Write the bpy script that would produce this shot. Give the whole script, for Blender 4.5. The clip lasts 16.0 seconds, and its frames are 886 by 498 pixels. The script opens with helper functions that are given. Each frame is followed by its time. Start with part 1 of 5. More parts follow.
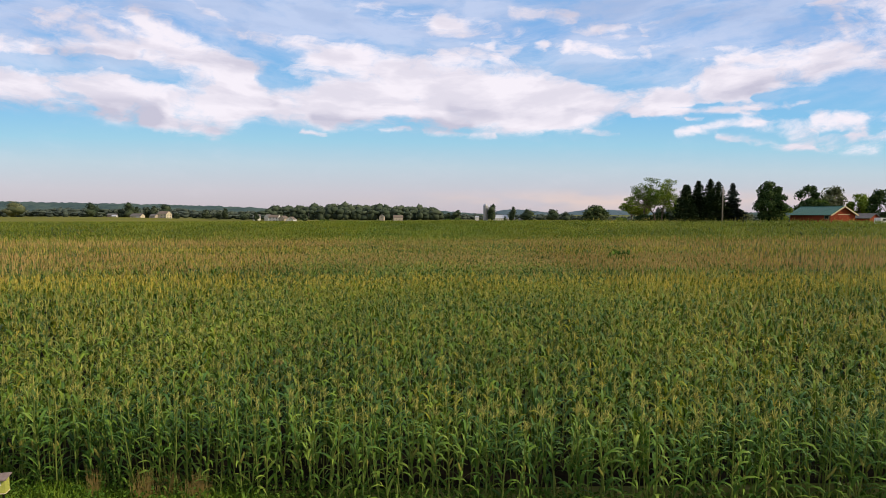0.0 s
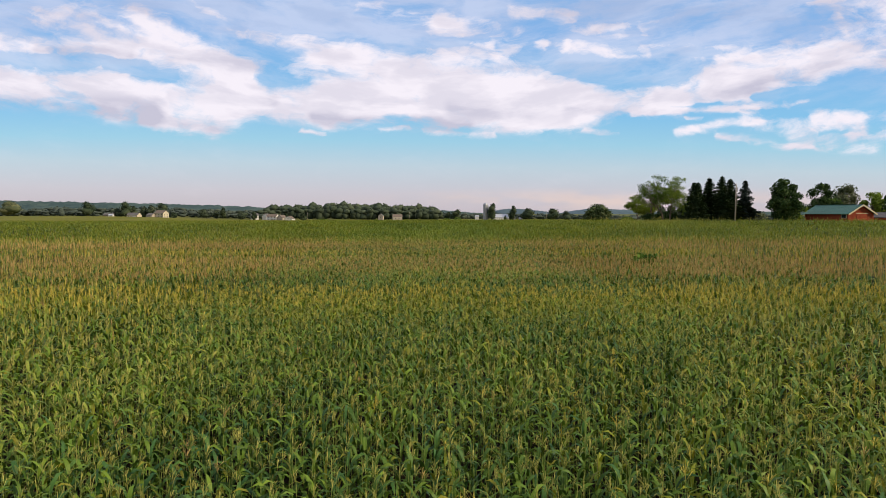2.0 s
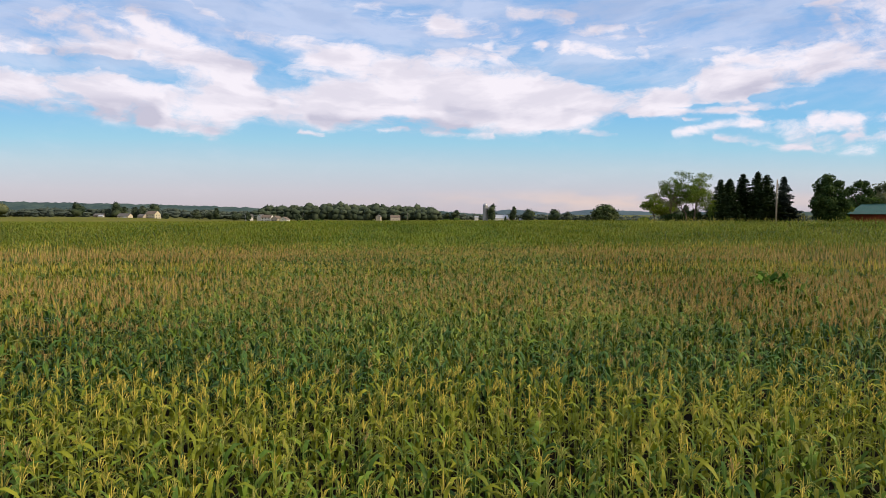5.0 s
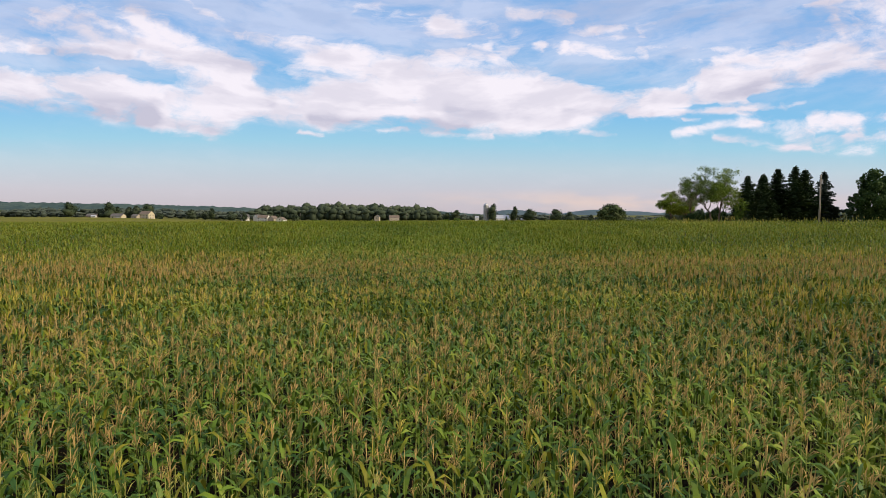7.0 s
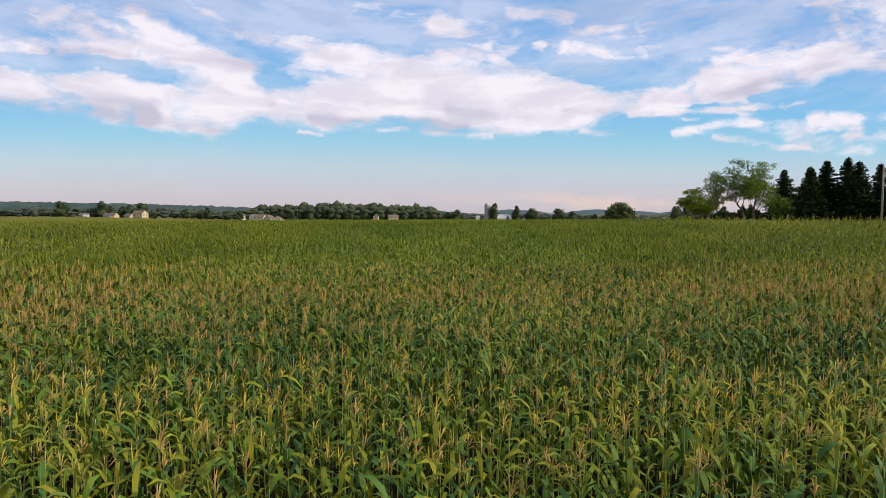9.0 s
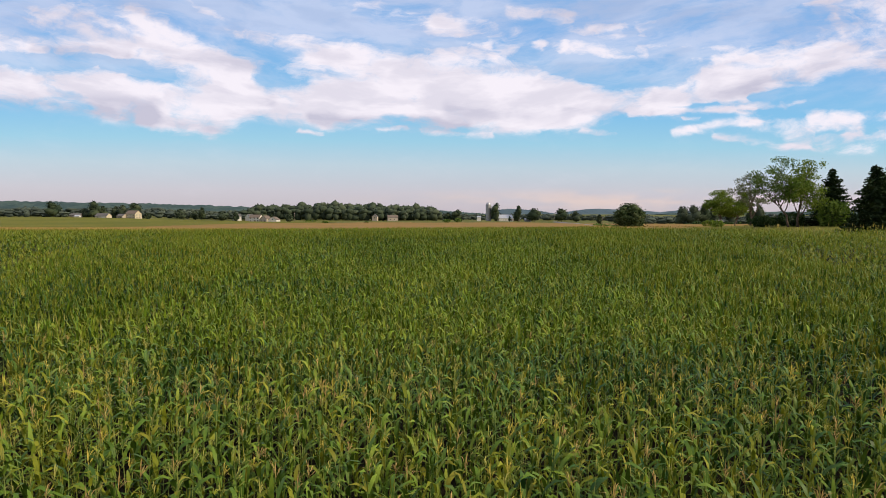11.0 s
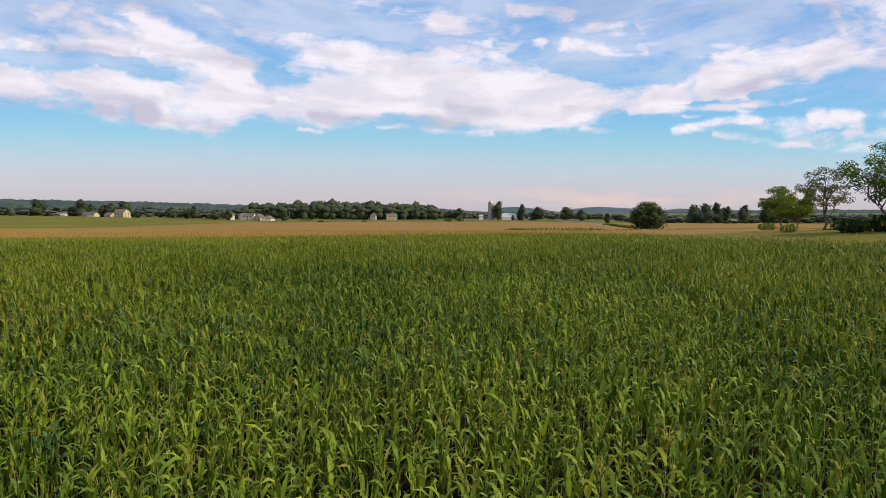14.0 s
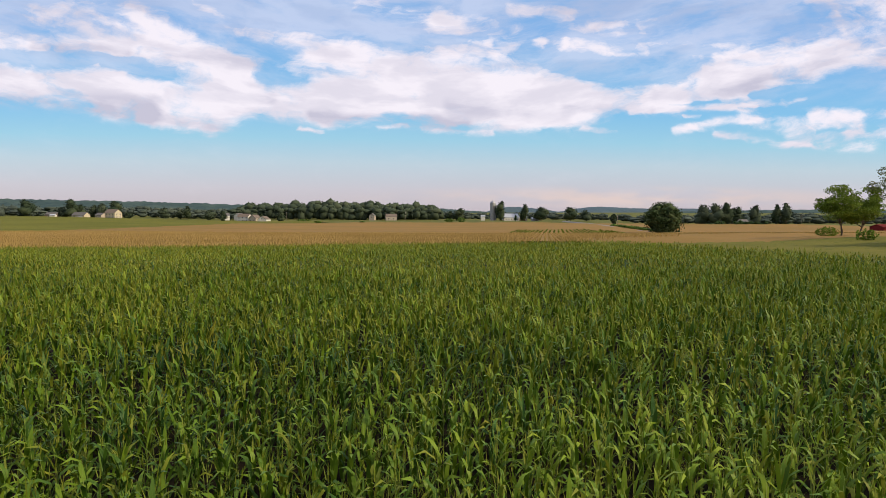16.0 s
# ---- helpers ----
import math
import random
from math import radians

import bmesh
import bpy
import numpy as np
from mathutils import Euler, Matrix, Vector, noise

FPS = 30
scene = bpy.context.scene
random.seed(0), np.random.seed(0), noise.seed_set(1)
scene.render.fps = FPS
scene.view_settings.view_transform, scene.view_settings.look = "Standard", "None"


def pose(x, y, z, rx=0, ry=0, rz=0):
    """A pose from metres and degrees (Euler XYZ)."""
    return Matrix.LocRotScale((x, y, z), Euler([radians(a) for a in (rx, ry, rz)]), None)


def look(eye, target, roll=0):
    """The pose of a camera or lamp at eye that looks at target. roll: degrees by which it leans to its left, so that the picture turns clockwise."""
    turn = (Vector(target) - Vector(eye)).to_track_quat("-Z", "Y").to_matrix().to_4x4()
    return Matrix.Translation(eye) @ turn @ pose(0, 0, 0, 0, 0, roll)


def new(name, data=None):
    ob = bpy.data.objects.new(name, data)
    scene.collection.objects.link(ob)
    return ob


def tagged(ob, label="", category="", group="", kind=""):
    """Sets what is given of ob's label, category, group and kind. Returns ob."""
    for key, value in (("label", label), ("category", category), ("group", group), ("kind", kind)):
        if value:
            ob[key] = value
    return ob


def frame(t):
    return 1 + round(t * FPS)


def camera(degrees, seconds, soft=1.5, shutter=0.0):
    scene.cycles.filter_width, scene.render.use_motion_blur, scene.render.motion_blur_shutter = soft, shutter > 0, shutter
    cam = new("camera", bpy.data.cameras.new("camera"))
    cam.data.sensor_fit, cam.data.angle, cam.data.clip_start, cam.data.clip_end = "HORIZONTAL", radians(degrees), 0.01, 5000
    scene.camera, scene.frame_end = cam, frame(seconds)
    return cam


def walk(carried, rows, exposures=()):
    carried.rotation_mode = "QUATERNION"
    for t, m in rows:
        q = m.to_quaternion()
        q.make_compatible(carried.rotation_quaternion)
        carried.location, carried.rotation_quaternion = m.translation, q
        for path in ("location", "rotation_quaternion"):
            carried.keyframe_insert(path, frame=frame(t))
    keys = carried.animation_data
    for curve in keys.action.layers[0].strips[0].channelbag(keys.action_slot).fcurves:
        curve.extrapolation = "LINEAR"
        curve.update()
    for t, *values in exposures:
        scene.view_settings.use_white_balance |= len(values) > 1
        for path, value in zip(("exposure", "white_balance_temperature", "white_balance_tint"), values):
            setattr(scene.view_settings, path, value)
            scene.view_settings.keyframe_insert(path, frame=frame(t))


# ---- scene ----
cam = camera(74.0, 16.0, 0.7)
# seconds, metres ahead, height, turn and tilt in degrees
PATH = [
    (0.0, 0.00, 6.58, -1.67, -3.41),
    (0.5, 1.07, 6.58, -1.68, -3.42),
    (1.0, 2.45, 6.56, -1.69, -3.43),
    (1.5, 4.16, 6.55, -1.69, -3.46),
    (2.0, 6.25, 6.50, -1.72, -3.48),
    (2.5, 8.58, 6.47, -1.74, -3.48),
    (3.0, 11.20, 6.42, -1.77, -3.47),
    (3.5, 14.00, 6.34, -1.81, -3.44),
    (4.0, 16.86, 6.30, -1.84, -3.42),
    (6.5, 32.76, 6.23, -1.90, -3.36),
    (7.0, 36.26, 6.11, -1.92, -3.36),
    (7.5, 39.85, 5.98, -1.93, -3.35),
    (8.0, 43.45, 5.86, -1.93, -3.35),
    (8.5, 47.16, 5.81, -1.93, -3.37),
    (9.0, 50.89, 5.84, -1.94, -3.39),
    (9.5, 54.67, 5.96, -1.95, -3.41),
    (10.0, 58.49, 6.14, -1.94, -3.41),
    (12.5, 78.08, 7.91, -1.95, -3.59),
    (13.0, 82.25, 7.84, -1.95, -3.60),
    (13.5, 86.41, 7.70, -1.95, -3.63),
    (14.0, 90.60, 7.57, -1.93, -3.65),
    (14.5, 94.98, 7.55, -1.91, -3.66),
    (15.0, 99.37, 7.68, -1.90, -3.66),
    (15.5, 103.86, 7.88, -1.89, -3.66),
    (16.0, 108.38, 8.06, -1.90, -3.67),
]
walk(cam, [(t, pose(0, y, z, 90 + tilt, 0, turn)) for t, y, z, turn, tilt in PATH])


# ---- sky and light ----
def node(tree, kind, **values):
    n = tree.nodes.new(kind)
    for k, v in values.items():
        if k == "op":
            n.operation = v
        elif k == "clamp":
            n.use_clamp = v
    return n


def put(tree, socket, value):
    if isinstance(value, (int, float, tuple, list)):
        socket.default_value = value
    else:
        tree.links.new(value, socket)


def calc(tree, op, a, b=0.0, c=None, clamp=False):
    n = node(tree, "ShaderNodeMath", op=op, clamp=clamp)
    put(tree, n.inputs[0], a)
    put(tree, n.inputs[1], b)
    if c is not None:
        put(tree, n.inputs[2], c)
    return n.outputs[0]


def vec(tree, op, a, b=(0, 0, 0), scale=None):
    n = node(tree, "ShaderNodeVectorMath", op=op)
    put(tree, n.inputs[0], a)
    put(tree, n.inputs[1], b)
    if scale is not None:
        put(tree, n.inputs["Scale"], scale)
    return n.outputs["Value"] if op in ("DOT_PRODUCT", "LENGTH", "DISTANCE") else n.outputs[0]


def remap(tree, value, a, b, c=0.0, d=1.0, smooth=True):
    n = tree.nodes.new("ShaderNodeMapRange")
    n.interpolation_type = "SMOOTHSTEP" if smooth else "LINEAR"
    put(tree, n.inputs["Value"], value)
    for k, v in zip(("From Min", "From Max", "To Min", "To Max"), (a, b, c, d)):
        n.inputs[k].default_value = v
    return n.outputs[0]


def noise_tex(tree, vector, scale, detail=4.0, rough=0.55, distortion=0.0):
    n = tree.nodes.new("ShaderNodeTexNoise")
    if vector is not None:
        tree.links.new(vector, n.inputs["Vector"])
    n.inputs["Scale"].default_value = scale
    n.inputs["Detail"].default_value = detail
    n.inputs["Roughness"].default_value = rough
    n.inputs["Distortion"].default_value = distortion
    return n


def ramp(tree, value, stops):
    n = tree.nodes.new("ShaderNodeValToRGB")
    e = n.color_ramp.elements
    while len(e) < len(stops):
        e.new(0.5)
    for k, (p, col) in zip(e, stops):
        k.position, k.color = p, (*col, 1)
    tree.links.new(value, n.inputs[0])
    return n.outputs[0]


def mix_rgb(tree, fac, a, b, blend="MIX"):
    n = tree.nodes.new("ShaderNodeMix")
    n.data_type, n.blend_type = "RGBA", blend
    put(tree, n.inputs[0], fac)
    for s, v in ((n.inputs[6], a), (n.inputs[7], b)):
        put(tree, s, (*v, 1) if isinstance(v, tuple) and len(v) == 3 else v)
    return n.outputs[2]


SUN_UP, SUN_TURN = 34.0, 110.0  # elevation; degrees clockwise from straight ahead

# Cloud strokes: start and end (tangent of the bearing, tangent of the height), half width, weight
LOW_BANK = [  # the long low bank across the view
    (-0.746, 0.219, -0.520, 0.203, 0.040, 1.08),
    (-0.520, 0.197, -0.327, 0.178, 0.044, 1.13),
    (-0.336, 0.189, -0.103, 0.183, 0.035, 1.08),
    (-0.466, 0.155, -0.342, 0.137, 0.013, 0.73),
    (-0.140, 0.187, 0.250, 0.185, 0.048, 1.13),
    (0.240, 0.185, 0.424, 0.188, 0.033, 1.08),
    (0.385, 0.194, 0.570, 0.221, 0.027, 0.93),
    (0.521, 0.231, 0.844, 0.300, 0.063, 1.13),
    (0.030, 0.159, 0.241, 0.151, 0.015, 0.68),
    (0.347, 0.168, 0.562, 0.178, 0.008, 0.68),
    (-0.178, 0.173, 0.030, 0.169, 0.013, 0.58),
]
HIGH_BANK = [  # slanting cloud above it
    (-0.177, 0.251, 0.192, 0.222, 0.056, 0.85),
    (-0.625, 0.308, -0.298, 0.238, 0.040, 0.65),
    (-0.725, 0.277, -0.499, 0.265, 0.023, 0.65),
    (-0.462, 0.305, -0.298, 0.215, 0.040, 0.55),
    (-0.297, 0.292, -0.102, 0.270, 0.025, 0.60),
    (-0.344, 0.250, -0.177, 0.242, 0.021, 0.40),
    (-0.101, 0.337, 0.049, 0.318, 0.025, 0.60),
    (0.034, 0.312, 0.153, 0.301, 0.031, 0.60),
    (-0.578, 0.349, -0.389, 0.297, 0.027, 0.40),
    (-0.387, 0.351, -0.324, 0.307, 0.012, 0.40),
    (0.714, 0.342, 0.841, 0.366, 0.033, 0.60),
    (0.238, 0.340, 0.325, 0.304, 0.038, 0.38),
]
PUFFS = [  # small torn puffs high up
    (0.148, 0.334, 0.238, 0.326, 0.016, 0.55),
    (0.244, 0.277, 0.369, 0.267, 0.014, 0.55),
    (0.248, 0.307, 0.412, 0.324, 0.011, 0.45),
    (0.373, 0.305, 0.436, 0.303, 0.011, 0.55),
    (0.364, 0.284, 0.519, 0.282, 0.011, 0.50),
    (0.115, 0.261, 0.201, 0.287, 0.011, 0.55),
    (0.196, 0.288, 0.239, 0.281, 0.012, 0.45),
    (0.079, 0.287, 0.117, 0.282, 0.008, 0.60),
    (0.462, 0.257, 0.569, 0.265, 0.009, 0.45),
    (0.625, 0.349, 0.713, 0.365, 0.012, 0.40),
    (0.665, 0.325, 0.709, 0.331, 0.008, 0.40),
    (0.423, 0.258, 0.481, 0.261, 0.008, 0.35),
    (0.394, 0.239, 0.482, 0.240, 0.013, 0.30),
]
EAST_WISPS = [  # lower bank ahead to one side, and wisps under the long bank
    (0.430, 0.133, 0.567, 0.160, 0.009, 0.70),
    (0.543, 0.160, 0.751, 0.152, 0.021, 0.75),
    (0.502, 0.130, 0.663, 0.118, 0.008, 0.70),
    (0.633, 0.126, 0.778, 0.115, 0.016, 0.75),
    (0.671, 0.163, 0.850, 0.173, 0.013, 0.60),
    (0.732, 0.136, 0.852, 0.143, 0.015, 0.65),
    (0.547, 0.181, 0.690, 0.192, 0.007, 0.55),
    (0.443, 0.158, 0.474, 0.158, 0.004, 0.50),
    (-0.208, 0.141, -0.167, 0.136, 0.005, 0.65),
    (-0.082, 0.136, -0.031, 0.139, 0.005, 0.50),
    (-0.008, 0.137, 0.116, 0.132, 0.007, 0.55),
    (0.265, 0.145, 0.330, 0.136, 0.005, 0.50),
]
CLEARINGS = [  # blue gaps
    (-0.699, 0.258, -0.536, 0.254, 0.010, -0.80),
    (-0.518, 0.245, -0.427, 0.223, 0.012, -0.95),
    (-0.563, 0.259, -0.464, 0.243, 0.009, -0.60),
    (-0.305, 0.339, -0.022, 0.282, 0.023, -0.62),
    (-0.302, 0.272, -0.209, 0.262, 0.013, -0.32),
    (-0.275, 0.226, -0.191, 0.214, 0.009, -0.28),
    (-0.696, 0.321, -0.599, 0.279, 0.012, -0.35),
    (-0.516, 0.323, -0.457, 0.294, 0.011, -0.30),
    (-0.046, 0.276, 0.105, 0.294, 0.009, -0.40),
    (0.172, 0.273, 0.249, 0.238, 0.014, -0.50),
    (0.239, 0.245, 0.486, 0.249, 0.019, -0.62),
    (0.431, 0.303, 0.558, 0.303, 0.027, -0.40),
]
SLITS = [  # narrow blue slits to one side
    (0.563, 0.199, 0.719, 0.213, 0.008, -1.00),
    (0.675, 0.190, 0.819, 0.202, 0.012, -0.85),
    (0.415, 0.180, 0.502, 0.191, 0.005, -0.50),
    (0.562, 0.340, 0.651, 0.315, 0.019, -0.35),
    (0.532, 0.174, 0.651, 0.177, 0.004, -0.50),
    (0.672, 0.140, 0.791, 0.148, 0.004, -0.35),
    (0.461, 0.270, 0.520, 0.270, 0.013, -0.30),
]
UNDERSIDES = [  # grey-lavender undersides
    (-0.747, 0.188, -0.457, 0.164, 0.025, 0.75),
    (-0.475, 0.160, -0.328, 0.144, 0.013, 0.50),
    (-0.419, 0.194, -0.252, 0.191, 0.013, 0.40),
    (-0.178, 0.158, 0.068, 0.146, 0.014, 0.75),
    (0.049, 0.175, 0.240, 0.161, 0.017, 0.40),
    (0.240, 0.176, 0.386, 0.167, 0.012, 0.35),
    (0.395, 0.196, 0.571, 0.212, 0.015, 0.50),
    (0.560, 0.221, 0.826, 0.262, 0.021, 0.50),
    (-0.635, 0.269, -0.490, 0.263, 0.012, 0.50),
    (-0.417, 0.255, -0.252, 0.245, 0.017, 0.35),
    (0.238, 0.350, 0.724, 0.336, 0.058, 0.40),
    (-0.686, 0.339, -0.305, 0.334, 0.038, 0.35),
]


def make_world():
    world = bpy.data.worlds.new("sky")
    world.use_nodes = True
    tree = world.node_tree
    tree.nodes.clear()
    co = tree.nodes.new("ShaderNodeTexCoord").outputs["Generated"]
    sep = tree.nodes.new("ShaderNodeSeparateXYZ")
    tree.links.new(co, sep.inputs[0])
    x, y, z = sep.outputs
    # clear sky by height above the horizon
    ahead = calc(tree, "MAXIMUM", y, 0.15)
    u, v = calc(tree, "DIVIDE", x, ahead), calc(tree, "DIVIDE", z, ahead)
    side = calc(tree, "MULTIPLY", u, 0.012)
    clear = ramp(tree, calc(tree, "ADD", v, side), [
        (0.0, (0.60, 0.53, 0.59)), (0.035, (0.62, 0.59, 0.67)), (0.08, (0.53, 0.66, 0.76)), (0.12, (0.35, 0.65, 0.83)),
        (0.17, (0.23, 0.56, 0.87)), (0.30, (0.24, 0.48, 0.86)), (1.0, (0.14, 0.32, 0.64))])
    nishita = tree.nodes.new("ShaderNodeTexSky")
    nishita.sky_type, nishita.sun_disc = "NISHITA", False
    nishita.sun_elevation, nishita.sun_rotation = radians(SUN_UP), radians(SUN_TURN)
    soft = vec(tree, "SCALE", nishita.outputs[0], scale=0.10)
    base = mix_rgb(tree, 0.12, clear, soft)
    # warm strip low ahead, where far cloud takes the evening light
    flat = tree.nodes.new("ShaderNodeCombineXYZ")
    tree.links.new(u, flat.inputs[0])
    tree.links.new(v, flat.inputs[1])
    p = flat.outputs[0]
    long_p = vec(tree, "MULTIPLY", p, (1.0, 4.0, 1.0))
    low = noise_tex(tree, long_p, 5.0, 3.0)
    strip = calc(tree, "MULTIPLY", remap(tree, vec(tree, "DISTANCE", vec(tree, "MULTIPLY", p, (0.045, 1.0, 0)), (0.016, 0.022, 0)), 0.0, 0.026, 1.0, 0.0),
                 remap(tree, low.outputs[0], 0.38, 0.56))
    base = mix_rgb(tree, calc(tree, "MULTIPLY", strip, 0.85), base, (0.78, 0.62, 0.57))
    # cloud: strokes with torn edges; the fibres fan out from the middle of the view
    warp = noise_tex(tree, vec(tree, "MULTIPLY", p, (1.0, 2.2, 1.0)), 7.0, 4.0, 0.6)
    shift = vec(tree, "MULTIPLY", vec(tree, "SUBTRACT", warp.outputs["Color"], (0.5, 0.5, 0.5)), (0.085, 0.040, 0.0))
    q = vec(tree, "ADD", p, shift)

    def strokes(rows, at, total=None, reach=1.35):
        for n, (ax, ay, bx, by, wide, weight) in enumerate(rows):
            if total is not None and n % 10 == 0:
                # a hair's shift by the cloud so far keeps the node chain in order
                at = vec(tree, "ADD", at, vec(tree, "SCALE", (1.0, 1.0, 0.0), scale=calc(tree, "MULTIPLY", total, 1e-6)))
            a, ab = (ax, ay, 0), (bx - ax, by - ay, 0)
            rel = vec(tree, "SUBTRACT", at, a)
            k = 1 / (ab[0] ** 2 + ab[1] ** 2)
            along = calc(tree, "MULTIPLY", vec(tree, "DOT_PRODUCT", rel, ab), k, clamp=True)
            away = vec(tree, "LENGTH", vec(tree, "SUBTRACT", rel, vec(tree, "SCALE", ab, scale=along)))
            part_of = remap(tree, away, 0.0, wide * reach, weight, 0.0)
            total = part_of if total is None else calc(tree, "ADD", total, part_of)
        return total

    total = strokes(LOW_BANK + HIGH_BANK + PUFFS + EAST_WISPS + CLEARINGS + SLITS, q)
    # overhead and behind the cloud layer goes on, loosely broken
    lift = calc(tree, "MAXIMUM", z, 0.06)
    layer = tree.nodes.new("ShaderNodeCombineXYZ")
    tree.links.new(calc(tree, "DIVIDE", x, lift), layer.inputs[0])
    tree.links.new(calc(tree, "DIVIDE", y, lift), layer.inputs[1])
    broken = remap(tree, noise_tex(tree, layer.outputs[0], 0.45, 5.0, 0.6, 0.4).outputs[0], 0.38, 0.62, 0.1, 1.0)
    beyond = calc(tree, "MAXIMUM", remap(tree, v, 0.36, 0.52), remap(tree, y, 0.35, 0.15))
    total = calc(tree, "ADD", calc(tree, "MULTIPLY", total, calc(tree, "SUBTRACT", 1.0, beyond)), calc(tree, "MULTIPLY", broken, beyond))
    fan = calc(tree, "MULTIPLY", calc(tree, "SQRT", calc(tree, "ADD", calc(tree, "MULTIPLY", u, u), 0.05)), -0.20)
    strand = tree.nodes.new("ShaderNodeCombineXYZ")
    tree.links.new(u, strand.inputs[0])
    tree.links.new(calc(tree, "MULTIPLY", calc(tree, "ADD", v, fan), 3.6), strand.inputs[1])
    fibre = vec(tree, "ADD", strand.outputs[0], vec(tree, "SCALE", warp.outputs["Color"], scale=0.10))
    wisp = noise_tex(tree, fibre, 6.5, 8.0, 0.58, 0.25)
    puff = noise_tex(tree, vec(tree, "MULTIPLY", q, (1.0, 1.7, 1.0)), 26.0, 6.0, 0.62, 0.5)
    rough = calc(tree, "ADD", calc(tree, "MULTIPLY", calc(tree, "SUBTRACT", wisp.outputs[0], 0.5), 2.9), calc(tree, "MULTIPLY", calc(tree, "SUBTRACT", puff.outputs[0], 0.5), 1.5))
    some = remap(tree, total, -0.2, 0.5, 0.0, 1.0)
    cover = remap(tree, calc(tree, "ADD", total, calc(tree, "MULTIPLY", rough, some)), -0.05, 1.16)
    # dull undersides, soft billows
    under = strokes(UNDERSIDES, vec(tree, "ADD", p, vec(tree, "SCALE", shift, scale=0.6)), calc(tree, "MULTIPLY", total, 1e-6))
    billow = remap(tree, noise_tex(tree, vec(tree, "ADD", fibre, (3.0, 0.35, 0.0)), 9.0, 4.0, 0.5).outputs[0], 0.34, 0.66, 0.48, -0.14)
    dull = calc(tree, "ADD", under, billow, clamp=True)
    white = mix_rgb(tree, dull, (0.97, 0.90, 0.97), (0.60, 0.57, 0.69))
    veil = calc(tree, "MULTIPLY", remap(tree, v, 0.15, 0.26), 0.42)
    cover = calc(tree, "MAXIMUM", cover, calc(tree, "MULTIPLY", veil, remap(tree, wisp.outputs[0], 0.3, 0.6)))
    sky = mix_rgb(tree, calc(tree, "MULTIPLY", cover, 0.95), base, white)
    # the ground's side of the world is dull earth
    below = remap(tree, z, -0.02, 0.0)
    sky = mix_rgb(tree, below, (0.10, 0.11, 0.06), sky)
    # the unseen sky overhead is brightened and warmed, added to light the field
    gain = remap(tree, z, 0.36, 0.8, 1.0, SKY_TOP)
    sky = mix_rgb(tree, remap(tree, z, 0.36, 0.7), sky, (1.0, 0.93, 0.80), "MULTIPLY")
    # the unseen sky behind the flight is dimmed, added to darken the corn's gaps
    gain = calc(tree, "MULTIPLY", gain, remap(tree, y, -0.7, 0.15, 0.66, 1.0))
    back = tree.nodes.new("ShaderNodeBackground")
    tree.links.new(sky, back.inputs[0])
    tree.links.new(gain, back.inputs[1])
    out = tree.nodes.new("ShaderNodeOutputWorld")
    tree.links.new(back.outputs[0], out.inputs[0])
    scene.world = world


SKY_TOP = 1.5
make_world()
sun = new("sun", bpy.data.lights.new("sun", "SUN"))
sun.data.energy, sun.data.angle, sun.data.color = 3.6, radians(4), (1.0, 0.84, 0.60)
sun.matrix_world = look((0, 0, 0), (-math.sin(radians(SUN_TURN)), -math.cos(radians(SUN_TURN)), -math.tan(radians(SUN_UP))))
scene.view_settings.exposure = 0.0


# ---- materials ----
def material(name, build, rough=0.8, bump=0.0, bump_scale=20.0, see_through=0.0, metal=0.0, gloss=0.06):
    """build(tree, position) returns the colour socket or a colour."""
    m = bpy.data.materials.new(name)
    m.use_nodes = True
    tree = m.node_tree
    shader = tree.nodes["Principled BSDF"]
    where = tree.nodes.new("ShaderNodeTexCoord").outputs["Object"]
    col = build(tree, where)
    put(tree, shader.inputs["Base Color"], (*col, 1) if isinstance(col, tuple) else col)
    shader.inputs["Roughness"].default_value = rough
    shader.inputs["Metallic"].default_value = metal
    shader.inputs["Specular IOR Level"].default_value = gloss
    if bump:
        b = tree.nodes.new("ShaderNodeBump")
        b.inputs["Strength"].default_value = bump
        b.inputs["Distance"].default_value = 0.03
        tree.links.new(noise_tex(tree, where, bump_scale, 5.0).outputs[0], b.inputs["Height"])
        tree.links.new(b.outputs[0], shader.inputs["Normal"])
    if see_through:
        thin = tree.nodes.new("ShaderNodeBsdfTranslucent")
        put(tree, thin.inputs[0], (*col, 1) if isinstance(col, tuple) else col)
        mixer = tree.nodes.new("ShaderNodeMixShader")
        mixer.inputs[0].default_value = see_through
        tree.links.new(shader.outputs[0], mixer.inputs[1])
        tree.links.new(thin.outputs[0], mixer.inputs[2])
        tree.links.new(mixer.outputs[0], tree.nodes["Material Output"].inputs[0])
    return m


def blotchy(a, b, scale=3.0, c=None, fine=40.0):
    """Two colours in blotches, a third in fine grain."""
    def build(tree, where):
        n = noise_tex(tree, where, scale, 5.0, 0.6)
        col = mix_rgb(tree, remap(tree, n.outputs[0], 0.35, 0.65), a, b)
        if c:
            g = noise_tex(tree, where, fine, 3.0, 0.7)
            col = mix_rgb(tree, remap(tree, g.outputs[0], 0.52, 0.72), col, c)
        return col
    return build


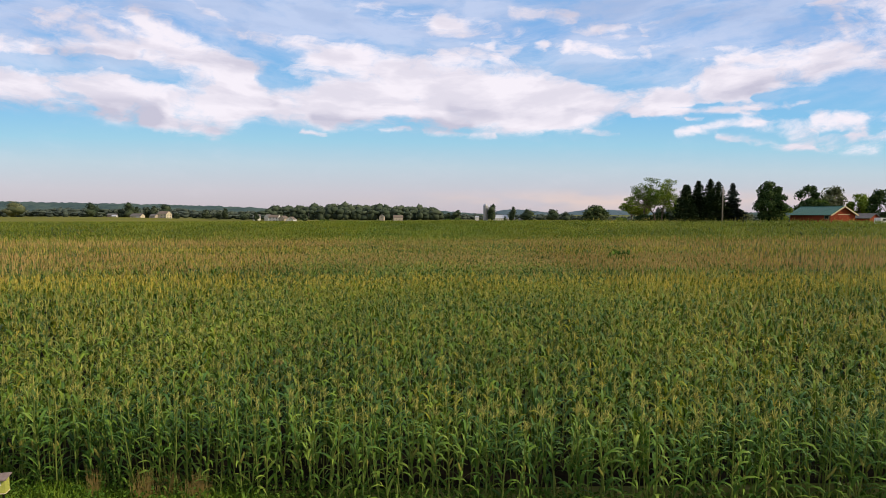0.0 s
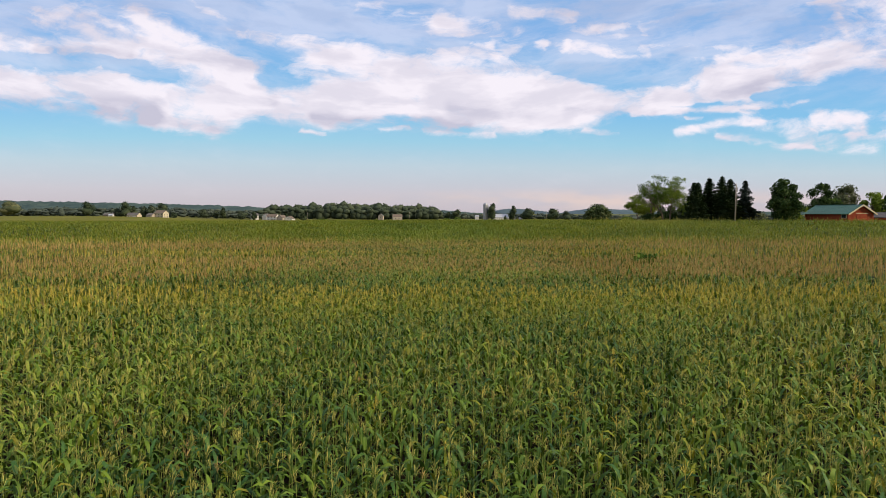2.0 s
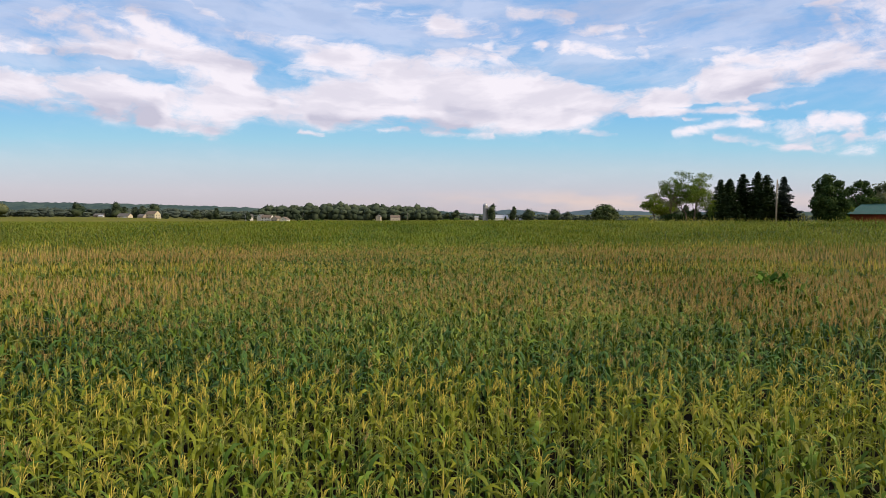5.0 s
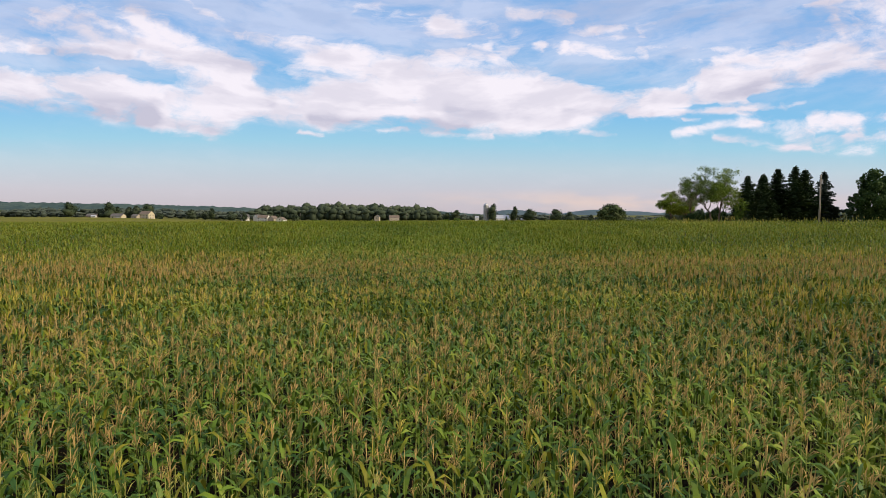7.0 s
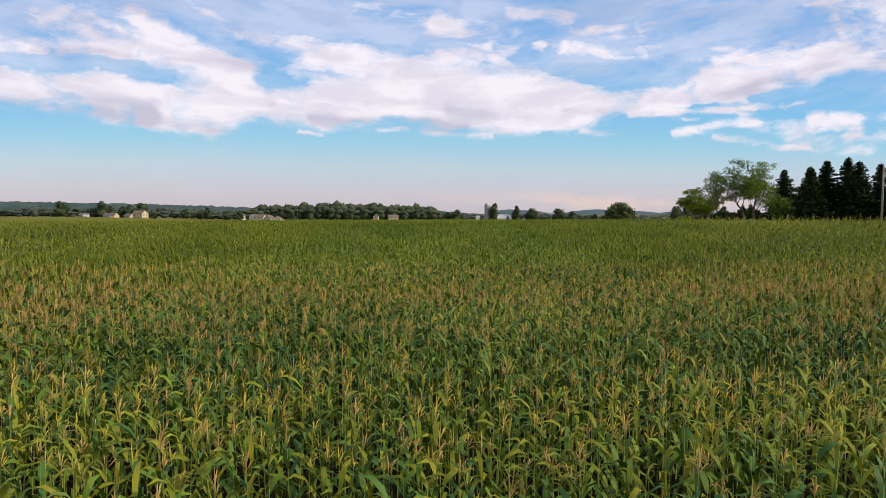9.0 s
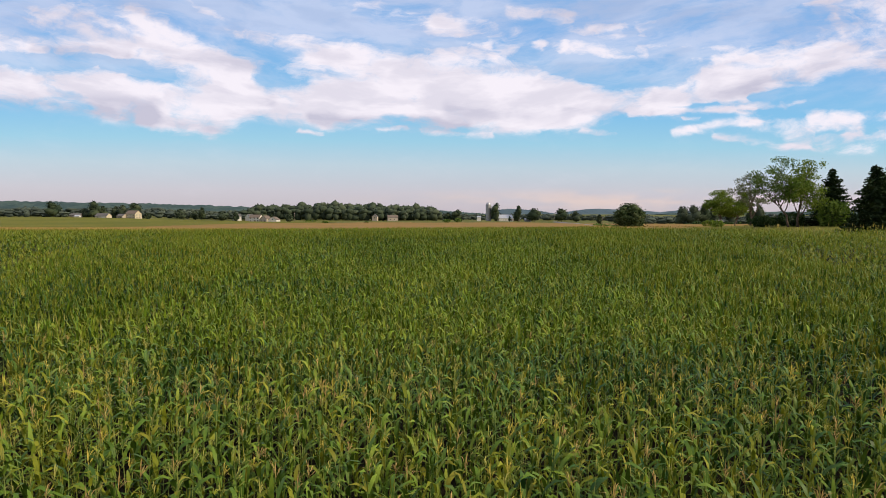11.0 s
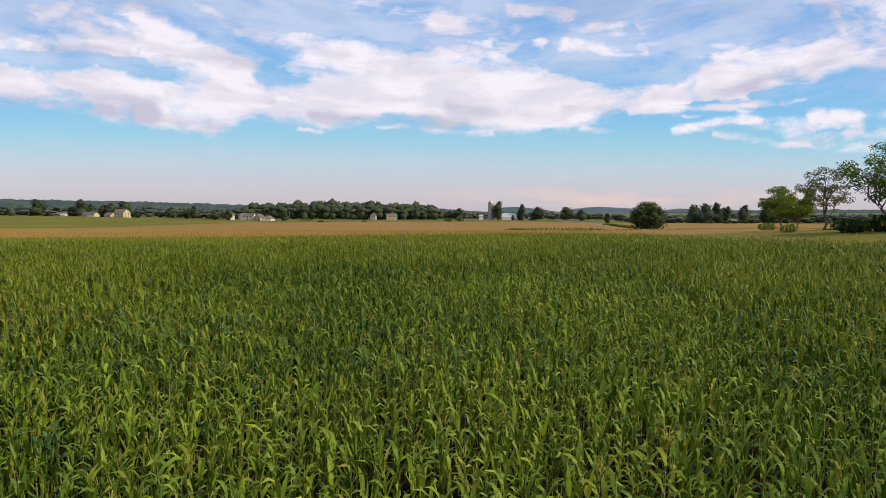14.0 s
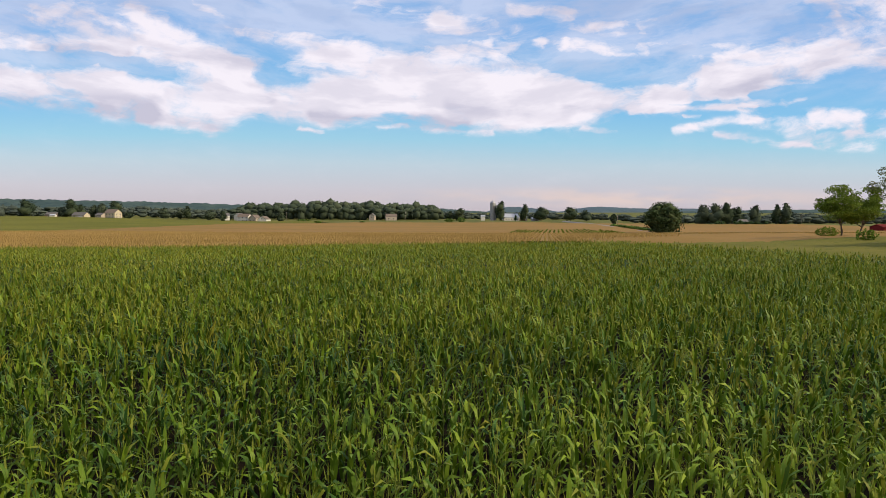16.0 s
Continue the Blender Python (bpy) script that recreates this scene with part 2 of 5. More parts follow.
def leafy(stops, patch=0.12, by_object=False):
    """Foliage: each leaf its own shade, and drifts of colour from place to place."""
    def build(tree, where):
        rnd = tree.nodes.new("ShaderNodeObjectInfo").outputs["Random"] if by_object else tree.nodes.new("ShaderNodeNewGeometry").outputs["Random Per Island"]
        at = tree.nodes.new("ShaderNodeNewGeometry").outputs["Position"]
        drift = noise_tex(tree, at, patch, 3.0)
        f = calc(tree, "ADD", calc(tree, "MULTIPLY", rnd, 0.62), calc(tree, "MULTIPLY", remap(tree, drift.outputs[0], 0.3, 0.7), 0.38))
        return ramp(tree, f, stops)
    return build


CORN_STOPS = [(0.0, (0.024, 0.062, 0.010)), (0.4, (0.082, 0.150, 0.016)), (0.75, (0.155, 0.232, 0.022)), (1.0, (0.28, 0.32, 0.045))]
DEEP_STOPS = [(0.0, (0.018, 0.058, 0.014)), (0.4, (0.050, 0.122, 0.026)), (0.75, (0.100, 0.185, 0.034)), (1.0, (0.19, 0.25, 0.05))]
M_CORN = material("corn_leaf", leafy(CORN_STOPS), 0.5, see_through=0.08, gloss=0.17)
M_CORN_DEEP = material("corn_leaf_deep", leafy(DEEP_STOPS), 0.5, see_through=0.08, gloss=0.17)
M_CORN_YOUNG = material("young_corn_leaf", leafy([(0.0, (0.030, 0.078, 0.009)), (0.4, (0.102, 0.178, 0.013)), (0.75, (0.180, 0.258, 0.018)), (1.0, (0.28, 0.335, 0.034))]), 0.5, see_through=0.08, gloss=0.17)
M_CORN_SINGLE = material("corn_leaf_single", leafy([(0.0, (0.022, 0.066, 0.014)), (0.4, (0.072, 0.155, 0.022)), (0.75, (0.150, 0.245, 0.030)), (1.0, (0.27, 0.35, 0.06))], 0.5, True), 0.5, see_through=0.08, gloss=0.17)
M_CORN_YELLOW = material("corn_leaf_yellow", leafy([(0.0, (0.12, 0.16, 0.012)), (0.5, (0.22, 0.25, 0.018)), (1.0, (0.35, 0.35, 0.035))]), 0.55, see_through=0.25, gloss=0.2)
M_CORN_TIP = material("corn_leaf_tip", leafy([(0.0, (0.15, 0.165, 0.014)), (0.5, (0.235, 0.23, 0.020)), (1.0, (0.32, 0.295, 0.035))]), 0.5, see_through=0.3, gloss=0.2)
M_YOUNG_TIP = material("young_corn_tip", leafy([(0.0, (0.14, 0.18, 0.014)), (0.5, (0.20, 0.23, 0.022)), (1.0, (0.28, 0.29, 0.04))]), 0.5, see_through=0.3, gloss=0.18)
M_TASSEL_GREEN = material("tassel_green", leafy([(0.0, (0.28, 0.28, 0.06)), (1.0, (0.50, 0.45, 0.13))]), 0.8, see_through=0.3)
M_TASSEL_TAN = material("tassel_tan", leafy([(0.0, (0.36, 0.235, 0.075)), (1.0, (0.58, 0.41, 0.16))]), 0.8, see_through=0.3)
M_TASSEL_YELLOW = material("tassel_yellow", leafy([(0.0, (0.44, 0.35, 0.05)), (1.0, (0.66, 0.53, 0.12))]), 0.8, see_through=0.3)
M_STALK = material("corn_stalk", leafy([(0.0, (0.11, 0.16, 0.03)), (1.0, (0.24, 0.28, 0.07))]), 0.6)
# soil colour taken down to near black: the stand's shade is painted in
M_SOIL_SHADED = material("soil", blotchy((0.010, 0.008, 0.005), (0.017, 0.013, 0.008), 0.8, (0.010, 0.012, 0.005), 6.0), 0.95, 0.6, 8.0)
M_SPRUCE = material("spruce_needles", leafy([(0.0, (0.016, 0.032, 0.016)), (0.6, (0.04, 0.068, 0.030)), (1.0, (0.09, 0.125, 0.055))], 0.4), 0.7)
M_SPRUCE_GREY = material("spruce_needles_grey", leafy([(0.0, (0.02, 0.035, 0.03)), (0.6, (0.05, 0.07, 0.06)), (1.0, (0.10, 0.12, 0.10))], 0.4), 0.7)
M_LEAF = material("tree_leaf", leafy([(0.0, (0.04, 0.08, 0.016)), (0.5, (0.09, 0.15, 0.026)), (1.0, (0.19, 0.26, 0.05))], 0.35), 0.6, see_through=0.4)
M_LEAF_LIGHT = material("tree_leaf_light", leafy([(0.0, (0.06, 0.10, 0.015)), (0.5, (0.13, 0.20, 0.025)), (1.0, (0.28, 0.34, 0.06))], 0.35), 0.6, see_through=0.42)
M_LEAF_DARK = material("tree_leaf_dark", leafy([(0.0, (0.014, 0.034, 0.012)), (0.5, (0.036, 0.070, 0.020)), (1.0, (0.09, 0.13, 0.038))], 0.35), 0.65, see_through=0.2)
M_LEAF_GREY = material("tree_leaf_grey", leafy([(0.0, (0.06, 0.08, 0.045)), (0.5, (0.12, 0.14, 0.07)), (1.0, (0.24, 0.24, 0.12))], 0.35), 0.7, see_through=0.25)
# far trees: leaf colour greyed, air haze painted into it
M_LEAF_FAR_HAZE = material("hazed_far_tree_leaf", leafy([(0.0, (0.022, 0.036, 0.022)), (0.5, (0.042, 0.062, 0.034)), (1.0, (0.085, 0.105, 0.055))], 0.1), 0.75, see_through=0.1)
M_LEAF_LONE = material("lone_tree_leaf", leafy([(0.0, (0.02, 0.04, 0.015)), (0.5, (0.055, 0.085, 0.03)), (1.0, (0.15, 0.18, 0.08))], 0.3), 0.6, see_through=0.15)
# both woodland colours carry painted haze, the second one more
M_WOOD_FAR_HAZE = material("hazed_woodland_leaf", leafy([(0.0, (0.036, 0.050, 0.033)), (0.5, (0.058, 0.078, 0.048)), (1.0, (0.090, 0.108, 0.064))], 0.03), 0.8)
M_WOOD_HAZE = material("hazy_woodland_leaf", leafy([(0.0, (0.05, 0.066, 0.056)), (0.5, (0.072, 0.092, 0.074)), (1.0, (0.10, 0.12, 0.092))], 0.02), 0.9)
M_BARK = material("bark", blotchy((0.10, 0.075, 0.055), (0.19, 0.15, 0.12), 4.0, (0.05, 0.04, 0.03), 25.0), 0.95, 0.8, 14.0)
M_GRASS = material("grass_blade", leafy([(0.0, (0.06, 0.13, 0.012)), (0.6, (0.16, 0.27, 0.025)), (1.0, (0.30, 0.40, 0.06))], 0.5), 0.6, see_through=0.25)
M_WEED = material("weed_leaf", leafy([(0.0, (0.03, 0.075, 0.012)), (0.6, (0.08, 0.16, 0.02)), (1.0, (0.17, 0.27, 0.04))], 0.9), 0.6, see_through=0.2)
M_STRAW = material("dry_grass", leafy([(0.0, (0.38, 0.25, 0.07)), (1.0, (0.62, 0.44, 0.16))], 0.5), 0.85, see_through=0.2)
# the hills' blue is distance haze painted into the base colour
M_HILL_HAZE = material("hazed_wooded_hill", blotchy((0.045, 0.075, 0.075), (0.075, 0.11, 0.095), 0.012, (0.03, 0.055, 0.06), 0.06), 0.95)
M_HILL_FAR_HAZE = material("hazed_wooded_hill_far", blotchy((0.085, 0.125, 0.155), (0.10, 0.145, 0.165), 0.006), 0.95)
M_WHITE = material("white_siding", blotchy((0.72, 0.70, 0.64), (0.62, 0.60, 0.55), 0.6), 0.7)
M_CREAM = material("cream_siding", blotchy((0.62, 0.54, 0.38), (0.54, 0.47, 0.34), 0.6), 0.7)
M_TAN_WALL = material("tan_siding", blotchy((0.48, 0.42, 0.34), (0.42, 0.36, 0.29), 0.6), 0.75)
M_ROOF_GREY = material("grey_shingle", blotchy((0.11, 0.105, 0.105), (0.17, 0.16, 0.155), 1.5), 0.9)
M_ROOF_BROWN = material("brown_shingle", blotchy((0.15, 0.12, 0.10), (0.21, 0.17, 0.14), 1.5), 0.9)
M_ROOF_GREEN = material("green_metal_roof", blotchy((0.020, 0.105, 0.075), (0.032, 0.135, 0.095), 1.2, (0.05, 0.12, 0.09), 9.0), 0.45, gloss=0.5)
M_ROOF_METAL = material("pale_metal_roof", blotchy((0.55, 0.56, 0.60), (0.45, 0.47, 0.52), 0.8), 0.4, metal=0.3)
M_RED = material("red_barn_board", blotchy((0.31, 0.070, 0.034), (0.24, 0.052, 0.027), 1.8, (0.18, 0.045, 0.025), 18.0), 0.8)
M_RED_DARK = material("dark_red_board", blotchy((0.17, 0.022, 0.022), (0.12, 0.018, 0.018), 1.0), 0.85)
M_TRIM = material("cream_trim", blotchy((0.66, 0.58, 0.36), (0.58, 0.50, 0.32), 2.0), 0.7)
M_CONCRETE = material("silo_concrete", blotchy((0.42, 0.42, 0.41), (0.32, 0.32, 0.32), 0.5, (0.25, 0.25, 0.25), 3.0), 0.9)
M_METAL = material("dull_metal", blotchy((0.5, 0.5, 0.52), (0.4, 0.4, 0.42), 1.0), 0.45, metal=0.7)
M_GLASS = material("window_glass", lambda tree, where: (0.02, 0.025, 0.03), 0.08, gloss=0.6)
M_POLE = material("weathered_pole", blotchy((0.34, 0.30, 0.25), (0.24, 0.21, 0.17), 3.0, (0.16, 0.14, 0.11), 30.0), 0.9)
M_ROAD = material("pale_road", blotchy((0.26, 0.26, 0.27), (0.20, 0.20, 0.21), 0.3, (0.15, 0.15, 0.15), 3.0), 0.9)
M_BOX = material("green_painted_board", blotchy((0.50, 0.52, 0.12), (0.42, 0.44, 0.10), 6.0, (0.30, 0.30, 0.10), 60.0), 0.7)
M_BOX_ROOF = material("weathered_board", blotchy((0.24, 0.19, 0.17), (0.18, 0.14, 0.13), 8.0), 0.85)
M_DARK = material("post_black_and_hole_shade", lambda tree, where: (0.012, 0.012, 0.012), 0.9)
M_WHITE_PAINT = material("white_paint", blotchy((0.72, 0.73, 0.74), (0.64, 0.65, 0.66), 1.0), 0.35)
M_RUBBER = material("tyre_rubber", blotchy((0.02, 0.02, 0.02), (0.035, 0.035, 0.035), 8.0), 0.9)
M_RIM = material("wheel_rim", blotchy((0.4, 0.4, 0.42), (0.3, 0.3, 0.32), 4.0), 0.4, metal=0.8)


# ---- the lie of the land ----
LAND_X = np.array([-400, -150, -45, 20, 78, 160, 400], float)
LAND_Y = np.array([-60, 13, 24, 53, 90, 130, 193, 260, 368, 520, 700, 800, 1400], float)
LAND_Z = np.array([
    [0, 0, 0, 0, 0, 0, 0],
    [0.3, 0.1, 0, 0, 0.2, 0.3, 0.3],
    [0.5, 0.4, 0.4, 0.4, 0.5, 0.6, 0.6],
    [0.8, 0.7, 0.7, 0.7, 0.9, 1.0, 1.0],
    [1.5, 1.4, 1.3, 1.3, 1.7, 1.8, 1.8],
    [3.0, 2.9, 2.9, 2.9, 3.5, 3.2, 2.8],
    [0.3, 0.6, 1.3, 1.9, 4.2, 3.0, 2.0],
    [0.3, -0.4, -0.3, -0.2, 0.6, 0.8, 0.8],
    [0.5, -1.6, -2.5, -2.8, -3.0, -3.1, -3.0],
    [2.4, -2.4, -3.6, -3.8, -3.8, -4.3, -4.5],
    [2.0, -3.0, -2.6, -3.0, -3.0, -4.5, -4.5],
    [3.0, -1.0, -2.0, -2.0, -2.0, -3.0, -4.0],
    [4.0, 2.0, 0.0, 0.0, 0.0, 0.0, 0.0]])


def land(x, y):
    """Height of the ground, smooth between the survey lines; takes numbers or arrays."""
    x, y = np.asarray(x, float), np.asarray(y, float)
    shape = np.broadcast(x, y).shape
    x, y = np.broadcast_to(x, shape).ravel(), np.broadcast_to(y, shape).ravel()
    slope = np.gradient(LAND_Z, LAND_Y, axis=0)
    j = np.clip(np.searchsorted(LAND_Y, y) - 1, 0, len(LAND_Y) - 2)
    h = LAND_Y[j + 1] - LAND_Y[j]
    t = np.clip((y - LAND_Y[j]) / h, 0, 1)
    i = np.clip(np.searchsorted(LAND_X, x) - 1, 0, len(LAND_X) - 2)
    s = np.clip((x - LAND_X[i]) / (LAND_X[i + 1] - LAND_X[i]), 0, 1)
    s = s * s * (3 - 2 * s)
    def column(c):
        a, b, da, db = LAND_Z[j, c], LAND_Z[j + 1, c], slope[j, c] * h, slope[j + 1, c] * h
        return a * (2 * t**3 - 3 * t**2 + 1) + da * (t**3 - 2 * t**2 + t) + b * (3 * t**2 - 2 * t**3) + db * (t**3 - t**2)
    z = column(i) * (1 - s) + column(i + 1) * s
    return z.reshape(shape) if shape else float(z[0])


# ---- mesh helpers ----
def np_mesh(name, verts, faces, mats, mat_index=None, smooth=False):
    me = bpy.data.meshes.new(name)
    verts, faces = np.asarray(verts, np.float32), np.asarray(faces, np.int32)
    k = faces.shape[1]
    me.vertices.add(len(verts))
    me.vertices.foreach_set("co", verts.ravel())
    me.loops.add(faces.size)
    me.loops.foreach_set("vertex_index", faces.ravel())
    me.polygons.add(len(faces))
    me.polygons.foreach_set("loop_start", np.arange(0, faces.size, k, dtype=np.int32))
    if mat_index is not None:
        me.polygons.foreach_set("material_index", np.asarray(mat_index, np.int32))
    if smooth:
        me.polygons.foreach_set("use_smooth", np.ones(len(faces), bool))
    me.update(calc_edges=True)
    for m in mats:
        me.materials.append(m)
    return me


def thing(name, x, y, z=None, turn=0.0, label="", category="", group="", kind=""):
    """An Empty at the base of a thing, on the ground unless z is given."""
    ob = new(name)
    ob.empty_display_size = 0.2
    ob.matrix_world = pose(x, y, land(x, y) if z is None else z, 0, 0, turn)
    return tagged(ob, label, category, group, kind)


def part(name, bm, mat, parent, label="", smooth=False):
    """Links a bmesh as ONE mesh under a thing or a part, in the parent's coordinates."""
    me = bpy.data.meshes.new(name)
    bm.to_mesh(me)
    bm.free()
    me.materials.append(mat)
    if smooth:
        me.polygons.foreach_set("use_smooth", np.ones(len(me.polygons), bool))
    return part_of_mesh(name, me, parent, label)


def part_of_mesh(name, me, parent, label=""):
    ob = new(name, me)
    ob.parent = parent
    if label:
        tagged(ob, label)
    return ob


def box(size, at=(0, 0, 0), bevel=0.0, bm=None, turn=None):
    """A box of that size with its centre at 'at'."""
    bm = bm or bmesh.new()
    m = Matrix.Translation(at) @ (turn or Matrix()) @ Matrix.Diagonal((*size, 1))
    made = bmesh.ops.create_cube(bm, size=1.0, matrix=m)
    if bevel:
        edges = list({e for v in made["verts"] for e in v.link_edges})
        bmesh.ops.bevel(bm, geom=edges, offset=bevel, segments=2, affect="EDGES")
    return bm


def tube(points, radii, sides=7, bm=None):
    """A tapered tube through points."""
    bm = bm or bmesh.new()
    rings = []
    pts = [Vector(p) for p in points]
    for i, p in enumerate(pts):
        d = (pts[min(i + 1, len(pts) - 1)] - pts[max(i - 1, 0)]).normalized()
        a = d.orthogonal().normalized()
        b = d.cross(a)
        rings.append([bm.verts.new(p + radii[i] * (math.cos(k * math.tau / sides) * a + math.sin(k * math.tau / sides) * b)) for k in range(sides)])
    for lo, hi in zip(rings, rings[1:]):
        # rings may start at different corners: join each to the nearest
        off = min(range(sides), key=lambda o: (lo[0].co - hi[o].co).length)
        for k in range(sides):
            bm.faces.new((lo[k], lo[(k + 1) % sides], hi[(k + 1 + off) % sides], hi[(k + off) % sides]))
    bm.faces.new(rings[0][::-1])
    bm.faces.new(rings[-1])
    bmesh.ops.recalc_face_normals(bm, faces=bm.faces)
    return bm


def prism(profile, depth, bm=None):
    """A profile in x and z, pushed along y by depth, centred."""
    bm = bm or bmesh.new()
    a = [bm.verts.new((x, -depth / 2, z)) for x, z in profile]
    b = [bm.verts.new((x, depth / 2, z)) for x, z in profile]
    bm.faces.new(a)
    bm.faces.new(b[::-1])
    n = len(profile)
    for i in range(n):
        bm.faces.new((a[i], b[i], b[(i + 1) % n], a[(i + 1) % n]))
    bmesh.ops.recalc_face_normals(bm, faces=bm.faces)
    return bm


# ---- ground ----
def ground_material():
    def build(tree, where):
        grass = mix_rgb(tree, remap(tree, noise_tex(tree, where, 0.05, 6.0).outputs[0], 0.35, 0.65), (0.085, 0.105, 0.024), (0.15, 0.145, 0.042))
        grass = mix_rgb(tree, remap(tree, noise_tex(tree, where, 1.6, 5.0).outputs[0], 0.45, 0.75), grass, (0.16, 0.15, 0.06))
        return grass
    return material("rough_grassland", build, 0.95, 0.5, 3.0)


def build_ground():
    near = np.arange(-400, 401, 10.0)
    xs = np.concatenate([np.linspace(-4800, -440, 24), near, np.linspace(440, 4800, 24)])
    ys = np.concatenate([np.linspace(-4800, -80, 14), np.arange(-61.3, 260, 5.0), np.arange(260, 900, 16.0), np.linspace(920, 4800, 30)])
    gx, gy = np.meshgrid(xs, ys)
    gz = land(gx, gy)
    v = np.stack([gx, gy, gz], -1).reshape(-1, 3)
    nx, ny = len(xs), len(ys)
    a = (np.arange(ny - 1)[:, None] * nx + np.arange(nx - 1)[None]).ravel()
    f = np.stack([a, a + 1, a + nx + 1, a + nx], 1)
    cx, cy = v[f].mean(1)[:, 0], v[f].mean(1)[:, 1]
    # the shade-darkened soil lies only where the corn stands
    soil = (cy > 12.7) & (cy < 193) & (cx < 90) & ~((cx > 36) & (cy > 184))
    ob = new("ground", np_mesh("ground", v, f, [ground_material(), M_SOIL_SHADED], soil.astype(int), True))
    tagged(ob, "rolling farmland, grass with bare brown soil painted shade-dark under the corn", "ground", kind="structure")


build_ground()


# ---- corn ----
rng = np.random.default_rng(7)
LEAF_W = {4: (0.55, 1.0, 0.95, 0.62), 3: (0.62, 1.0, 0.78), 2: (0.75, 1.0), 1: (1.0,)}


def strip_leaf(base, turn, length, width, up, down, steps, r):
    """A long bent leaf: pairs of points along an arc, ending in a tip."""
    out = np.array([math.cos(turn), math.sin(turn), 0])
    side = np.array([-math.sin(turn), math.cos(turn), 0])
    pts, p = [], np.array(base, float)
    for k in range(steps + 1):
        e = math.radians(up + (down - up) * (k / steps) ** 1.3)
        if k < steps:
            twist = side * math.cos(0.5 * k * r) + np.array([0, 0, 1]) * math.sin(0.5 * k * r)
            w = width * LEAF_W[steps][k] / 2
            pts += [p - twist * w, p + twist * w]
        else:
            pts += [p]
        p = p + (out * math.cos(e) + np.array([0, 0, 1]) * math.sin(e)) * length / steps
    f = []
    for k in range(steps - 1):
        a = 2 * k
        f += [(a, a + 1, a + 3), (a, a + 3, a + 2)]
    a = 2 * (steps - 1)
    f += [(a, a + 1, a + 2)]
    return np.array(pts), f


def tassel_points(top, size, spikes, thick, r):
    """A tassel: a tall middle spike and thin side spikes that leave it one above another and nod outward."""
    v, f = [], []
    for k in range(spikes):
        turn = r.uniform(0, math.tau)
        lean = r.uniform(0.0, 0.10) if k == 0 else r.uniform(0.3, 1.0)
        d = np.array([math.cos(turn) * math.sin(lean), math.sin(turn) * math.sin(lean), math.cos(lean)])
        s = np.array([-math.sin(turn + 0.7), math.cos(turn + 0.7), 0.15]) * thick / 2
        b = np.array([0, 0, top + (-0.10 * size if k == 0 else 0.45 * size * k / spikes)])
        e = b + d * size * (1.25 if k == 0 else r.uniform(0.45, 0.85))
        n = len(v)
        if spikes > 6:
            # bent: rises, then nods
            m = b * 0.45 + e * 0.55 + np.array([0, 0, 0.10 * size * lean])
            e = e - np.array([0, 0, 0.22 * size * lean])
            v += [b, m - s, m + s, e]
            f += [(n, n + 1, n + 2), (n + 1, n + 3, n + 2)]
        else:
            v += [b - s, b + s, e]
            f += [(n, n + 1, n + 2)]
    return np.array(v), f


